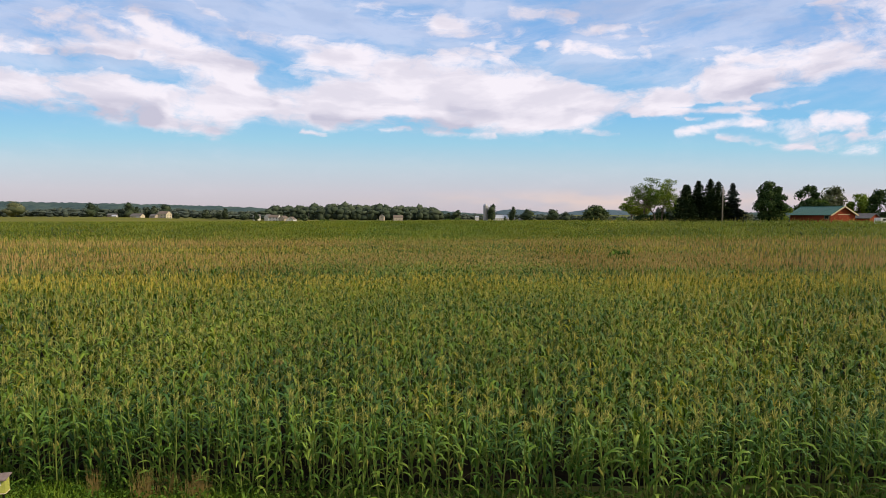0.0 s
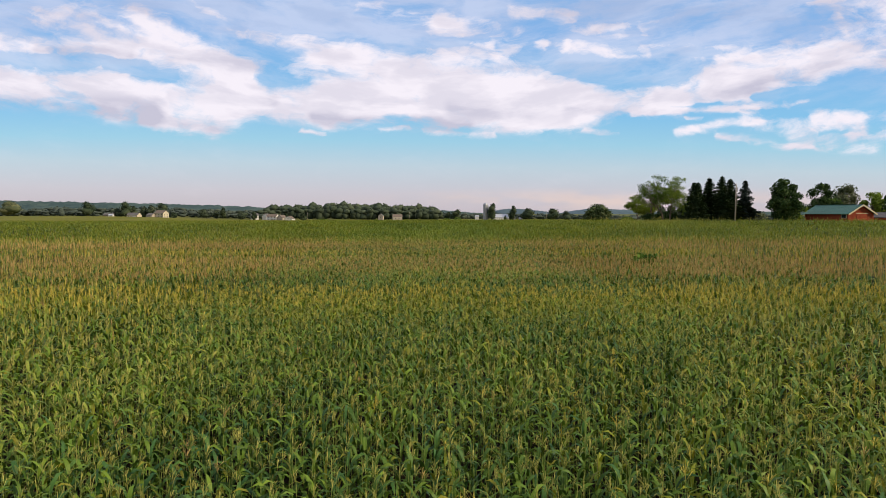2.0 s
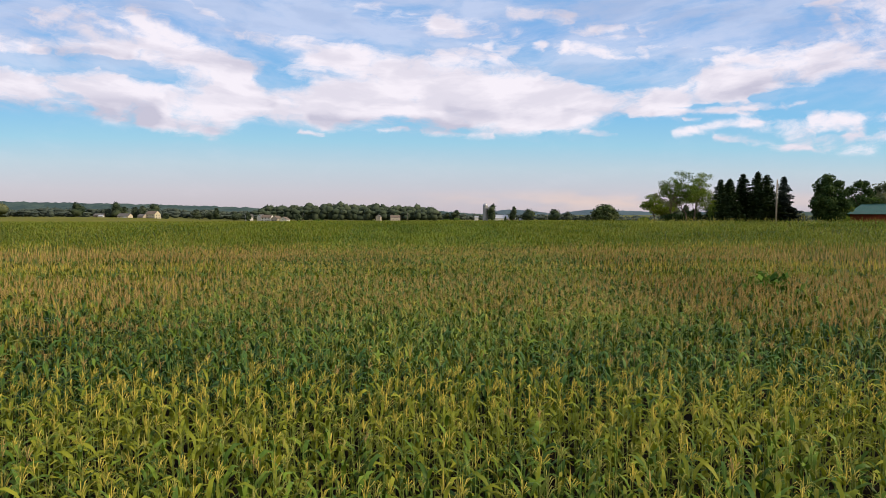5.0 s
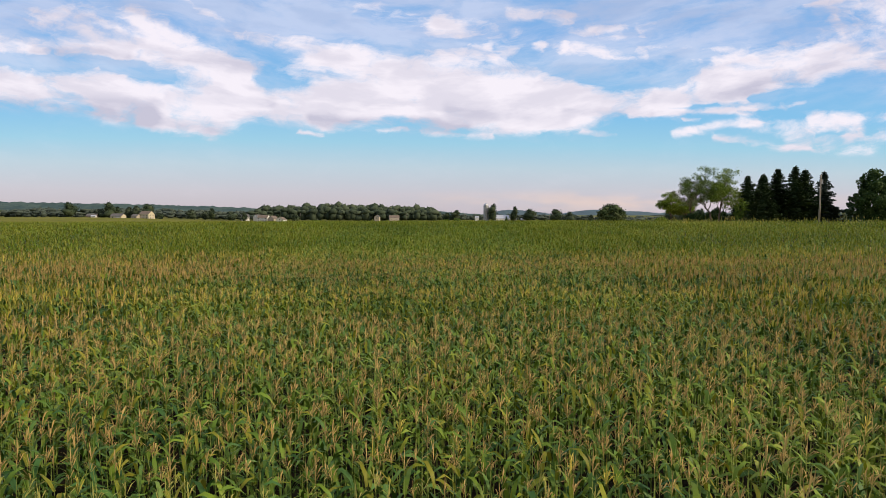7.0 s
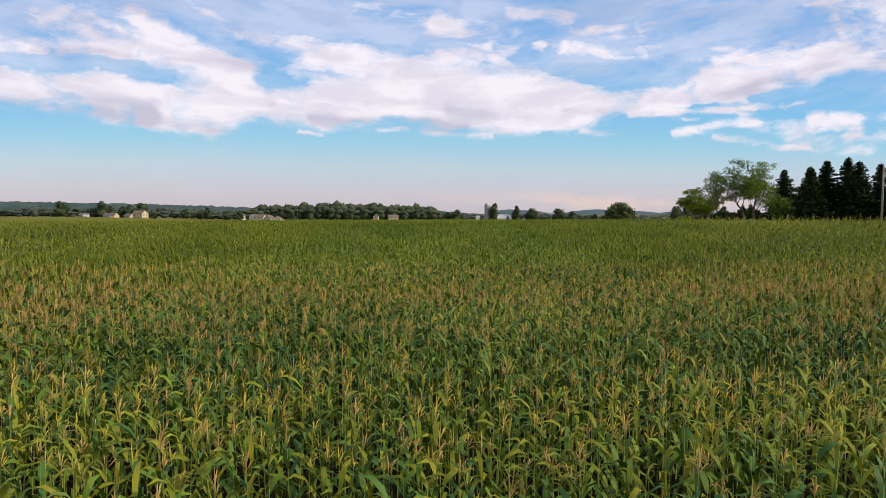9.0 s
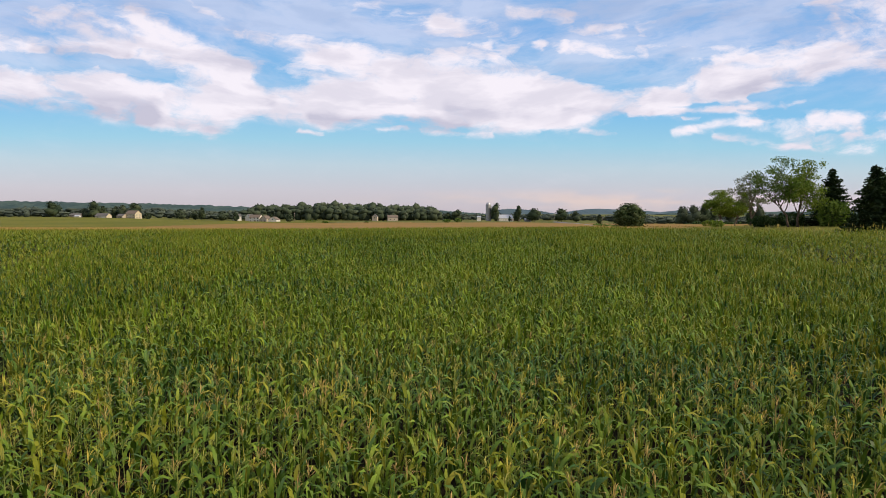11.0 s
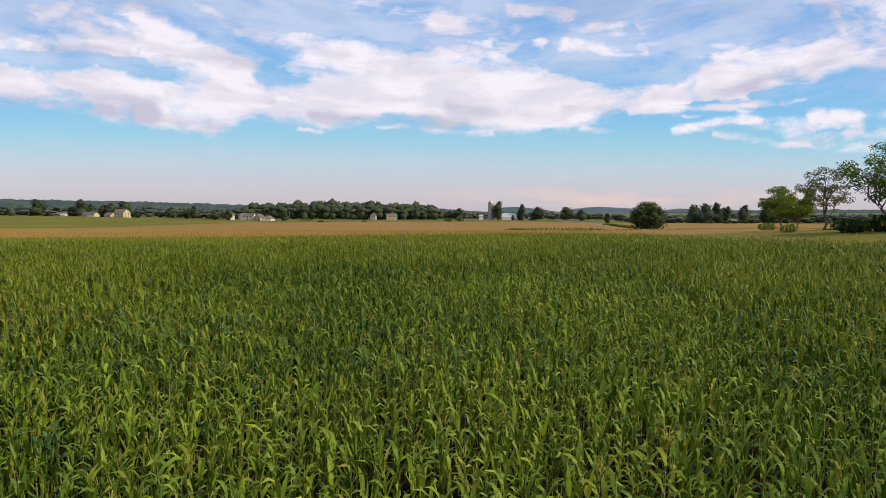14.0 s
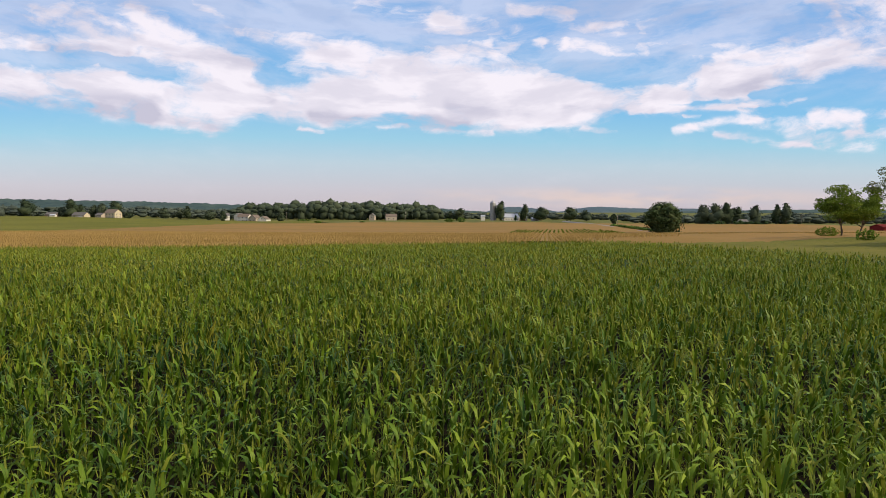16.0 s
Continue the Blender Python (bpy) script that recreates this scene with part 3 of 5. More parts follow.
def corn_template(seed, height, leaves, steps, spikes, low, upright, thick=0.022, leaf_scale=1.0, plume=1.0):
    """One corn plant of the joined field: points, triangles and their material slots (0 leaf, 1 tassel, 2 stalk, 3 leaf tip)."""
    r = random.Random(seed)
    vs, fs, ms, n = [], [], [], 0
    def add(v, f, m):
        nonlocal n
        vs.append(v)
        fs.append(np.array(f) + n)
        ms.append(np.full(len(f), m))
        n += len(v)
    top = height * r.uniform(0.93, 1.05)
    stem = top - (0.32 if spikes else 0.45)
    if steps > 2:
        ang = [k * math.tau / 3 for k in range(3)]
        v = [(0.017 * math.cos(a), 0.017 * math.sin(a), low * stem * 0.6) for a in ang] + [(0, 0, stem + 0.12)]
        add(np.array(v), [(k, (k + 1) % 3, 3) for k in range(3)], 2)
    elif spikes:
        w = thick * 0.4
        add(np.array([(-w, 0, low * stem), (w, 0, low * stem), (0, 0, stem + 0.1)]), [(0, 1, 2)], 2)
    plane = r.uniform(0, math.tau)
    crown = stem - (0.30 if spikes else 0.10 if not upright else 0.22)
    for k in range(leaves):
        q = k / max(leaves - 1, 1)
        h = crown * (low + (1.0 - low) * q) - 0.02
        turn = plane + (k % 2) * math.pi + r.uniform(-0.6, 0.6)
        if upright:
            # young leaves stand up out of the whorl; some nod over at the tip
            up, down, ln = r.uniform(68, 88) - 16 * (1 - q), r.choice((r.uniform(20, 65), r.uniform(-105, -10), r.uniform(-105, -40))), r.uniform(0.46, 0.66) * (1.0 - 0.15 * q)
        else:
            up, down, ln = r.uniform(50, 76), r.uniform(-100, -35), r.uniform(0.55, 0.78) * (1 - 0.35 * q)
        if steps == 1:
            up, ln = r.uniform(20, 60) if upright else r.uniform(8, 48), ln * 0.7
        v, f = strip_leaf((0, 0, h), turn, ln * leaf_scale, (0.076 if upright else 0.074) * r.uniform(0.75, 1.15) * leaf_scale * (1.5 if steps == 1 else 1.0), up, down, steps, r.uniform(-0.8, 0.8))
        add(v, f, 0)
        if q > 0.4 and r.random() < {3: 0.10, 2: 0.25, 1: 0.55}[steps]:
            ms[-1][:] = 3
    if upright:
        # thin rolled tips stand out of the top
        for k in range(3 if steps > 1 else 1):
            t, e, w = r.uniform(0, math.tau), math.radians(r.uniform(58, 88)), 0.009 if steps > 2 else 0.016 if steps > 1 else 0.04
            b = np.array([0.05 * math.cos(t), 0.05 * math.sin(t), crown + r.uniform(0.10, 0.32)])
            d = np.array([math.cos(t) * math.cos(e), math.sin(t) * math.cos(e), math.sin(e)]) * r.uniform(0.18, 0.30)
            s = np.array([-math.sin(t), math.cos(t), 0.0]) * w
            add(np.stack([b - s, b + s, b + d]), [(0, 1, 2)], 3)
    if spikes:
        v, f = tassel_points(stem - 0.04, 0.30 * plume * r.uniform(0.75, 1.15), spikes, thick, r)
        add(v, f, 1)
    return np.concatenate(vs), np.concatenate(fs), np.concatenate(ms)


def scatter(templates, x, y, z, kind):
    """Joins turned copies of the templates into one set of points, triangles and slots."""
    vs, fs, ms, n = [], [], [], 0
    for k, (tv, tf, tm) in enumerate(templates):
        here = np.nonzero(kind == k)[0]
        if not len(here):
            continue
        a = rng.uniform(0, math.tau, len(here))
        s = rng.uniform(0.93, 1.06, len(here))
        lean = rng.normal(0, 0.045, (len(here), 2))
        c, si = np.cos(a)[:, None], np.sin(a)[:, None]
        hz = tv[None, :, 2] * s[:, None]
        px = (tv[None, :, 0] * c - tv[None, :, 1] * si) * s[:, None] + lean[:, :1] * hz + x[here, None]
        py = (tv[None, :, 0] * si + tv[None, :, 1] * c) * s[:, None] + lean[:, 1:] * hz + y[here, None]
        pz = hz + z[here, None]
        vs.append(np.stack([px, py, pz], -1).reshape(-1, 3))
        fs.append((tf[None] + (n + np.arange(len(here)) * len(tv))[:, None, None]).reshape(-1, 3))
        ms.append(np.tile(tm, len(here)))
        n += len(here) * len(tv)
    return np.concatenate(vs), np.concatenate(fs), np.concatenate(ms)


FIELD_Y0, FIELD_Y1, ROW = 13.3, 194.0, 0.76
# belts of the field along its depth: from, to, share in tassel, share of tan tassels, share of yellow plants, share of deep green ones
BELTS = [(13, 29, 0.94, 0.01, 0.05, 0.18), (29, 32.5, 0.95, 0.06, 0.45, 0.1), (32.5, 35.3, 0.99, 0.05, 0.98, 0.0), (35.3, 40, 0.60, 0.25, 0.03, 0.75), (40, 47, 0.99, 0.98, 0.06, 0.30), (47, 54, 0.95, 0.95, 0.06, 0.35),
         (54, 57, 0.25, 0.7, 0.0, 0.95), (57, 61, 0.95, 0.55, 0.40, 0.25), (61, 64, 0.30, 0.7, 0.0, 0.90), (64, 73, 0.97, 0.92, 0.08, 0.35),
         (73, 80, 0.50, 0.30, 0.20, 0.15), (80, 86, 0.12, 0.2, 0.0, 0.25),
         (86, 104, 0.04, 0.1, 0.03, 0.12), (104, 112, 0.01, 0.0, 0.01, 0.12), (112, 117, 0.0, 0.0, 0.0, 0.15), (117, 140, 0.0, 0.1, 0.04, 0.0),
         (140, 150, 0.0, 0.1, 0.0, 0.25), (150, 194, 0.0, 0.2, 0.12, 0.0)]


def edge_shift(x):
    """The near edge of the field runs a little aslant."""
    return -0.30 - 0.12 * np.clip(x, -14, 5)


def side_edge(y):
    """Where the corn ends beside the pasture, for a given distance."""
    return np.interp(y, [126, 130, 136, 152, 170, 194], [130, 60, 45, 33, 30, 28])


def corn_positions():
    xs, ys = [], []
    for row in np.arange(FIELD_Y0, FIELD_Y1, ROW):
        reach = 0.80 * row + 6
        right = min(reach, 112, float(side_edge(row)))
        x = np.arange(-reach, right, 0.165)
        x = x + rng.uniform(-0.07, 0.07, len(x))
        xs.append(x)
        ys.append(row + edge_shift(x) + rng.normal(0, 0.07, len(x)))
    return np.concatenate(xs), np.concatenate(ys)


def wave(x, y, s, k):
    return np.sin(x / s + 1.7 * k) * np.cos(y / (s * 1.3) + k) + 0.6 * np.sin(x / (s * 0.37) - y / (s * 0.5) + 2 * k)


def streak(x, y):
    """Long thin drifts across the flight, where the plants stand greener or riper; -1 to 1."""
    s = y + 1.3 * np.sin(x / 17.0 + y / 31.0) + 0.6 * np.sin(x / 6.3 + 1.0)
    return 0.5 * np.sin(s / 0.85) * np.sin(x / 21.0 + s / 3.0) + 0.5 * np.sin(s / 2.1 + 1.3 * np.sin(x / 34.0))


def build_corn():
    x, y = corn_positions()
    # distance at which the plant is nearest to the flight line's view
    near = np.maximum(np.maximum(np.abs(x) / 0.78, 9.0), y - 108)
    keep = np.where(near < 36, 1.0, np.where(near < 75, 0.62, 0.42))
    ok = rng.uniform(0, 1, len(x)) < keep
    ok &= ~((np.abs(x) < 13.2) & (y - edge_shift(x) < FIELD_Y0 + 0.9 * ROW))  # the first rows are single plants
    x, y, near = x[ok], y[ok], near[ok]
    z = land(x, y)
    drift = y + 0.5 * wave(x, y, 23.0, 1.0)
    share, tan, yel, deep = np.zeros((4, len(x)))
    for a, b, s, t, ye, de in BELTS:
        m = (drift >= a) & (drift < b) if a > 13 else drift < b
        share[m], tan[m], yel[m], deep[m] = s, t, ye, de
    # another, yellower crop in tassel stands to the right of the field's far half
    other = (x > 38) & (y > 112)
    share[other], tan[other], yel[other] = 0.12, 0.3, 0.10
    tassel = rng.uniform(0, 1, len(x)) < share
    is_tan = rng.uniform(0, 1, len(x)) < tan
    young = drift > 84
    band_of = streak(x, y)
    is_yel = rng.uniform(0, 1, len(x)) < yel + 0.05 * wave(x, y, 9.0, 2.0) - 0.02
    is_deep = (rng.uniform(0, 1, len(x)) < deep + 0.38 * band_of + 0.10 * wave(x, y, 7.0, 4.0)) & ~is_yel & ~other
    is_tan &= ~((band_of > 0.55) & (drift < 84))
    specs = {"edge": (-1, -1, 8, 3, 8, 0.32), "close": (0, 14.0, 7, 3, 7, 0.45), "middle": (14.0, 34, 5, 2, 4, 0.58), "far": (34, 999, 4, 1, 2, 0.70)}
    for lod, (d0, d1, leaves, steps, spikes, low) in specs.items():
        edge = (y - edge_shift(x) < FIELD_Y0 + 8.5 * ROW) & (near < 26)
        band = edge if lod == "edge" else (near >= d0) & (near < d1) & ~edge
        big = {"edge": 1.0, "close": 1.0, "middle": 1.08, "far": 1.0}[lod]
        thick = {"edge": 0.013, "close": 0.014, "middle": 0.024, "far": 0.055}[lod]
        count = 14
        full = [corn_template(100 + k, 2.5, leaves, steps, spikes, low, False, thick, big) for k in range(count)]
        rich = [corn_template(300 + k, 2.52, leaves - 1, steps, spikes + (2 if steps > 1 else 0), low, False, thick * 1.12, big, {"edge": 1.1, "close": 1.1, "middle": 1.25, "far": 1.4}[lod]) for k in range(count)]
        bare = [corn_template(200 + k, 2.3, 7 if steps > 2 else leaves + 1, steps, 0, low + 0.12, True, thick, big) for k in range(count)]
        for tint, mask in (("young", young & ~is_yel & ~is_deep), ("green", ~young & ~is_tan & ~is_yel & ~is_deep), ("tan", ~young & is_tan & ~is_yel & ~is_deep), ("yellow", is_yel), ("deep", is_deep & ~is_tan), ("deep_tan", is_deep & is_tan)):
            m = band & mask
            if not m.any():
                continue
            kind = rng.integers(0, count, len(x)) + np.where(tassel, 0, count)
            stock = (rich if "tan" in tint or tint == "yellow" else full) + bare
            v, f, mi = scatter(stock, x[m], y[m], z[m], kind[m])
            mats = [M_CORN_YELLOW if tint == "yellow" else M_CORN_YOUNG if tint == "young" else M_CORN_DEEP if "deep" in tint else M_CORN, M_TASSEL_TAN if "tan" in tint else M_TASSEL_YELLOW if tint == "yellow" else M_TASSEL_GREEN, M_STALK, M_CORN_YELLOW if tint == "yellow" else M_YOUNG_TIP if tint == "young" else M_CORN_TIP]
            ob = new("corn_field", np_mesh("corn", v, f, mats, mi, True))
            what = {"young": "dense young green corn plants with drooping leaf tips", "green": "dense green corn plants with pale yellow-green tassels", "tan": "dense corn plants with dry tan tassels above green leaves",
                    "yellow": "dense corn plants with yellowing upper leaves", "deep": "dense deep green corn plants with broad leaves",
                    "deep_tan": "dense deep green corn plants under dry tan tassels"}[tint]
            tagged(ob, what, "corn", kind="stuff")


build_corn()


def single_corn():
    """The plants of the first rows, each a thing with its stalk, leaves and tassel."""
    r = random.Random(5)
    leaves = []
    for k in range(8):
        v, f = strip_leaf((0, 0, 0), 0, r.uniform(0.44, 0.70), r.uniform(0.066, 0.092), r.uniform(40, 74), r.uniform(-105, -40), 4, r.uniform(-0.6, 0.6))
        leaves.append(np_mesh("leaf", v, f, [M_CORN_SINGLE], None, True))
    tops = []
    for k in range(5):
        v, f = tassel_points(0, 0.27, 11, 0.012, r)
        tops.append(np_mesh("tassel", v, f, [M_TASSEL_GREEN]))
    stems = []
    for k in range(3):
        bm = tube([(0, 0, 0), (0.01 * k, 0, 0.9), (0, 0.015, 1.7), (0, 0, 2.2)], [0.019, 0.017, 0.013, 0.007], 5)
        me = bpy.data.meshes.new("stalk")
        bm.to_mesh(me)
        bm.free()
        me.materials.append(M_STALK)
        stems.append(me)
    bm = tube([(0, 0, 0), (0.02, 0, 0.08), (0.05, 0, 0.20), (0.06, 0, 0.27)], [0.012, 0.028, 0.024, 0.006], 5)
    ear_mesh = bpy.data.meshes.new("ear")
    bm.to_mesh(ear_mesh)
    bm.free()
    ear_mesh.materials.append(M_TASSEL_GREEN)
    for row in range(2):
        x = -13.2
        while x < 13.2:
            x += r.uniform(0.12, 0.21) if row == 0 else r.uniform(0.15, 0.24)
            y = FIELD_Y0 + float(edge_shift(x)) + (row - 0.45) * ROW * 0.95 + r.uniform(-0.12, 0.12)
            s = r.uniform(0.86, 1.06)
            plant = new("corn_plant")
            plant.matrix_world = pose(x, y, land(x, y), r.uniform(-8, 8), r.uniform(-8, 8), r.uniform(0, 360)) @ Matrix.Scale(s, 4)
            tagged(plant, "tall green corn plant with broad drooping leaves and tassel", "corn plant", "first rows of the corn")
            part_of_mesh("stalk", r.choice(stems), plant)
            n = 12 if row == 0 else 10
            for k in range(n):
                leaf = part_of_mesh("leaf", r.choice(leaves), plant)
                h = (0.20 if row == 0 else 0.75) + (1.66 if row == 0 else 1.12) * (k / (n - 1)) ** 0.9
                leaf.matrix_basis = pose(0, 0, h, 0, r.uniform(-8, 8), 180 * (k % 2) + r.uniform(-28, 28)) @ Matrix.Scale(r.uniform(0.8, 1.1) * (0.72 if k >= n - 3 else 1.0), 4)
            if r.random() < 0.94:
                top = part_of_mesh("tassel", r.choice(tops), plant)
                top.matrix_basis = pose(0, 0, 2.16, 0, 0, r.uniform(0, 360)) @ Matrix.Scale(1.15, 4)
            if row == 0 and r.random() < 0.5:
                ear = part_of_mesh("ear", ear_mesh, plant, "green corn ear in its husk")
                ear.matrix_basis = pose(0.01, 0, r.uniform(0.9, 1.2), 0, 12, r.uniform(0, 360))


# ---- trees ----
def leaf_cards(centres, size, r, flat=0.0):
    """Small pointed four-cornered leaf clumps round the centres, each its own island."""
    n = len(centres)
    a = r.normal(0, 1, (n, 3))
    a[:, 2] *= 1 - flat
    a /= np.linalg.norm(a, axis=1)[:, None]
    b = np.cross(a, r.normal(0, 1, (n, 3)))
    b /= np.linalg.norm(b, axis=1)[:, None]
    s = size * r.uniform(0.6, 1.3, n)[:, None]
    v = np.stack([centres - a * s, centres - b * s * 0.62, centres + a * s, centres + b * s * 0.62], 1).reshape(-1, 3)
    f = np.arange(4 * n).reshape(-1, 4)
    return v, f


def grow(height, spread, r, forks=5, levels=3, lean=0.0, start=0.28, open_crown=0.0):
    """Limbs of a broadleaved tree: the trunk's line, the limbs' lines and the ends of the twigs."""
    trunk = [Vector((0, 0, 0))]
    top = height * (0.62 if open_crown < 0.5 else 0.5)
    for k in range(1, 6):
        q = k / 5
        trunk.append(Vector((lean * q * q * top + r.normal(0, 0.012) * height, r.normal(0, 0.012) * height, top * q)))
    limbs, ends = [], []
    def limb(base, way, length, level, radius):
        pts, p, d = [base], base.copy(), way.normalized()
        for k in range(3):
            d = (d + Vector(r.normal(0, 0.20, 3)) + Vector((0, 0, 0.10))).normalized()
            p = p + d * length / 3
            pts.append(p.copy())
            if level >= levels - 1:
                ends.append(p.copy())
        limbs.append((pts, radius, level))
        if level < levels:
            for k in range(3 if level == 1 else 2):
                side = Vector(r.normal(0, 1, 3))
                side.z *= 0.6
                limb(pts[-1 - (k % 2)], d + side * 0.75, length * r.uniform(0.5, 0.75), level + 1, radius * 0.55)
        ends.append(p.copy())
    for k in range(forks):
        q = start + (1 - start) * (k + 0.5) / forks
        i = min(int(q * 5), 4)
        base = trunk[i].lerp(trunk[i + 1], q * 5 - i)
        turn = k * 2.4 + r.uniform(-0.4, 0.4)
        reach = spread * (1.0 - 0.35 * q)
        rise = (height - base.z) * (0.35 + 0.35 * q)
        way = Vector((math.cos(turn) * reach, math.sin(turn) * reach, rise))
        limb(base, way, way.length * 0.62, 1, 0.012 * height * (1.1 - 0.5 * q))
    limb(trunk[-1], Vector((lean * 0.3, 0, 1)), (height - top) * 0.72, 1, 0.009 * height)
    return trunk, limbs, ends


OCTA = np.array([(1, 0, 0), (0, 1, 0), (-1, 0, 0), (0, -1, 0), (0.7, 0.7, 0.5), (-0.7, 0.7, 0.5), (-0.7, -0.7, 0.5), (0.7, -0.7, 0.5), (0, 0, 1), (0, 0, -1)], float)
OCTA_F = np.array([(0, 1, 4), (1, 2, 5), (2, 3, 6), (3, 0, 7), (4, 1, 5), (5, 2, 6), (6, 3, 7), (7, 0, 4), (4, 5, 8), (5, 6, 8), (6, 7, 8), (7, 4, 8), (1, 0, 9), (2, 1, 9), (3, 2, 9), (0, 3, 9)])


def cores(centres, radii, r):
    """Small uneven solid hearts of the leaf clumps, as four-cornered faces with one corner doubled out."""
    vs, fs, n = [], [], 0
    for c, s in zip(centres, radii):
        v = OCTA * s * r.uniform(0.75, 1.15, (10, 1)) + c
        # each triangle gets its middle as a fourth corner, so that all faces have four
        vs.append(v)
        mids = v[OCTA_F[:, 1:]].mean(1)
        vs.append(mids)
        f = np.stack([OCTA_F[:, 0], OCTA_F[:, 1], 10 + np.arange(16), OCTA_F[:, 2]], 1)
        fs.append(f + n)
        n += 26
    return np.concatenate(vs), np.concatenate(fs)


def joined(*pairs):
    vs, fs, n = [], [], 0
    for v, f in pairs:
        vs.append(v)
        fs.append(f + n)
        n += len(v)
    return np.concatenate(vs), np.concatenate(fs)


def spread_out(points, count, r):
    """Picks points that lie far from one another."""
    chosen = [int(r.integers(len(points)))]
    far = np.linalg.norm(points - points[chosen[0]], axis=1)
    while len(chosen) < min(count, len(points)):
        k = int(np.argmax(far * r.uniform(0.7, 1.0, len(points))))
        chosen.append(k)
        far = np.minimum(far, np.linalg.norm(points - points[k], axis=1))
    return points[chosen]


def broadleaf(x, y, height, spread, mat, label, seed, leaves=5000, size=0.22, forks=6, lean=0.0, start=0.28, clump=0.75, open_crown=0.0,
              group="", turn=0.0, name="tree", levels=3, drop=0.0, pad_count=34, flat=0.62):
    """A broadleaved tree: trunk, limbs and a crown of small leaf clumps with gaps."""
    r = np.random.default_rng(seed)
    root = thing(name, x, y, None, turn, label, "tree", group)
    trunk, limbs, ends = grow(height, spread, r, forks, levels, lean, start, open_crown)
    e = np.array([tuple(p) for p in ends])
    # keep the crown inside its height
    over = max(e[:, 2].max() / (height * 0.97), 0.2)
    def fit_to(p):
        return Vector((p.x, p.y, p.z / over))
    part("trunk", tube([fit_to(p) for p in trunk], [0.032 * height * (1 - 0.13 * k) * 0.62 for k in range(6)], 8), M_BARK, root, smooth=True)
    for pts, radius, level in limbs:
        if level == 1:
            part("limb", tube([fit_to(p) for p in pts], [radius * s for s in (1, 0.8, 0.6, 0.35)], 6), M_BARK, root, smooth=True)
    twigs = bmesh.new()
    for pts, radius, level in limbs:
        if level == 2:
            tube([fit_to(p) for p in pts], [radius * s for s in (1, 0.75, 0.5, 0.25)], 4, twigs)
    tagged(part("twig_spray", twigs, M_BARK, root), kind="stuff")
    e[:, 2] /= over
    pads = spread_out(e[e[:, 2] > start * height * 0.75], pad_count, r)
    wide = height * 0.085 * r.uniform(0.65, 1.35, len(pads)) * clump
    share = wide ** 2 / (wide ** 2).sum()
    pick = r.choice(len(pads), leaves, p=share)
    ball = r.normal(0, 1, (leaves, 3))
    ball /= np.linalg.norm(ball, axis=1)[:, None]
    ball *= r.uniform(0.25, 1.15, (leaves, 1)) ** 0.7
    c = pads[pick] + ball * wide[pick, None] * np.array([1.15, 1.15, flat])
    c[:, 2] -= drop * np.abs(r.normal(0, 1, leaves)) * 0.02 * height
    loose = r.choice(len(e), leaves // 8)
    c[: leaves // 8] = e[loose] + r.normal(0, 0.028 * height, (leaves // 8, 3))
    c[:, 2] = np.clip(c[:, 2], start * height * 0.35, height)
    v, f = leaf_cards(c, size, r)
    part_of_mesh("crown", np_mesh("crown", v, f, [mat]), root)
    return root


def dome_tree(x, y, height, wide, mat, label, seed, leaves=1500, size=0.45, low=0.12, group="", point=0.0, name="tree", lumps=26):
    """A full-crowned tree: the crown is many leaf clumps on lumps spread over an uneven dome."""
    r = np.random.default_rng(seed)
    root = thing(name, x, y, None, 0, label, "tree", group)
    part("trunk", tube([(0, 0, 0), (0.1, 0, height * 0.25), (0, 0.1, height * 0.7)], [0.026 * height, 0.02 * height, 0.008 * height], 7), M_BARK, root, smooth=True)
    u = r.normal(0, 1, (lumps, 3))
    u /= np.linalg.norm(u, axis=1)[:, None]
    q = (u[:, 2] + 1) / 2
    rad = np.sqrt(np.clip(1 - (2 * q - 1) ** 2, 0.05, 1)) * (1 - point * q)
    mid = np.stack([np.cos(np.arctan2(u[:, 1], u[:, 0])) * rad, np.sin(np.arctan2(u[:, 1], u[:, 0])) * rad], 1) * wide / 2 * r.uniform(0.55, 0.92, lumps)[:, None]
    hz = height * (low + (0.93 - low) * (0.06 + 0.9 * q))
    limbs = bmesh.new()
    for k in range(0, lumps, 3):
        tube([(0, 0, hz[k] * 0.45), (mid[k, 0] * 0.5, mid[k, 1] * 0.5, hz[k] * 0.75), (mid[k, 0], mid[k, 1], hz[k])], [0.012 * height, 0.008 * height, 0.003 * height], 4, limbs)
    tagged(part("limb_spray", limbs, M_BARK, root), kind="stuff")
    pick = r.integers(0, lumps, leaves)
    ball = r.normal(0, 1, (leaves, 3))
    ball /= np.linalg.norm(ball, axis=1)[:, None]
    ball *= r.uniform(0.55, 1.05, leaves)[:, None] ** 0.6
    lump = (wide * r.uniform(0.13, 0.21, lumps))[pick, None]
    c = np.stack([mid[pick, 0], mid[pick, 1], hz[pick]], 1) + ball * lump * np.array([1, 1, 0.85])
    c[:, 2] = np.clip(c[:, 2], 0.3, height)
    hearts = cores(np.stack([mid[:, 0], mid[:, 1], np.clip(hz, wide * 0.12, height - wide * 0.14)], 1), wide * r.uniform(0.08, 0.125, lumps), r)
    v, f = joined(leaf_cards(c, size, r), hearts)
    part_of_mesh("crown", np_mesh("crown", v, f, [mat]), root)
    return root


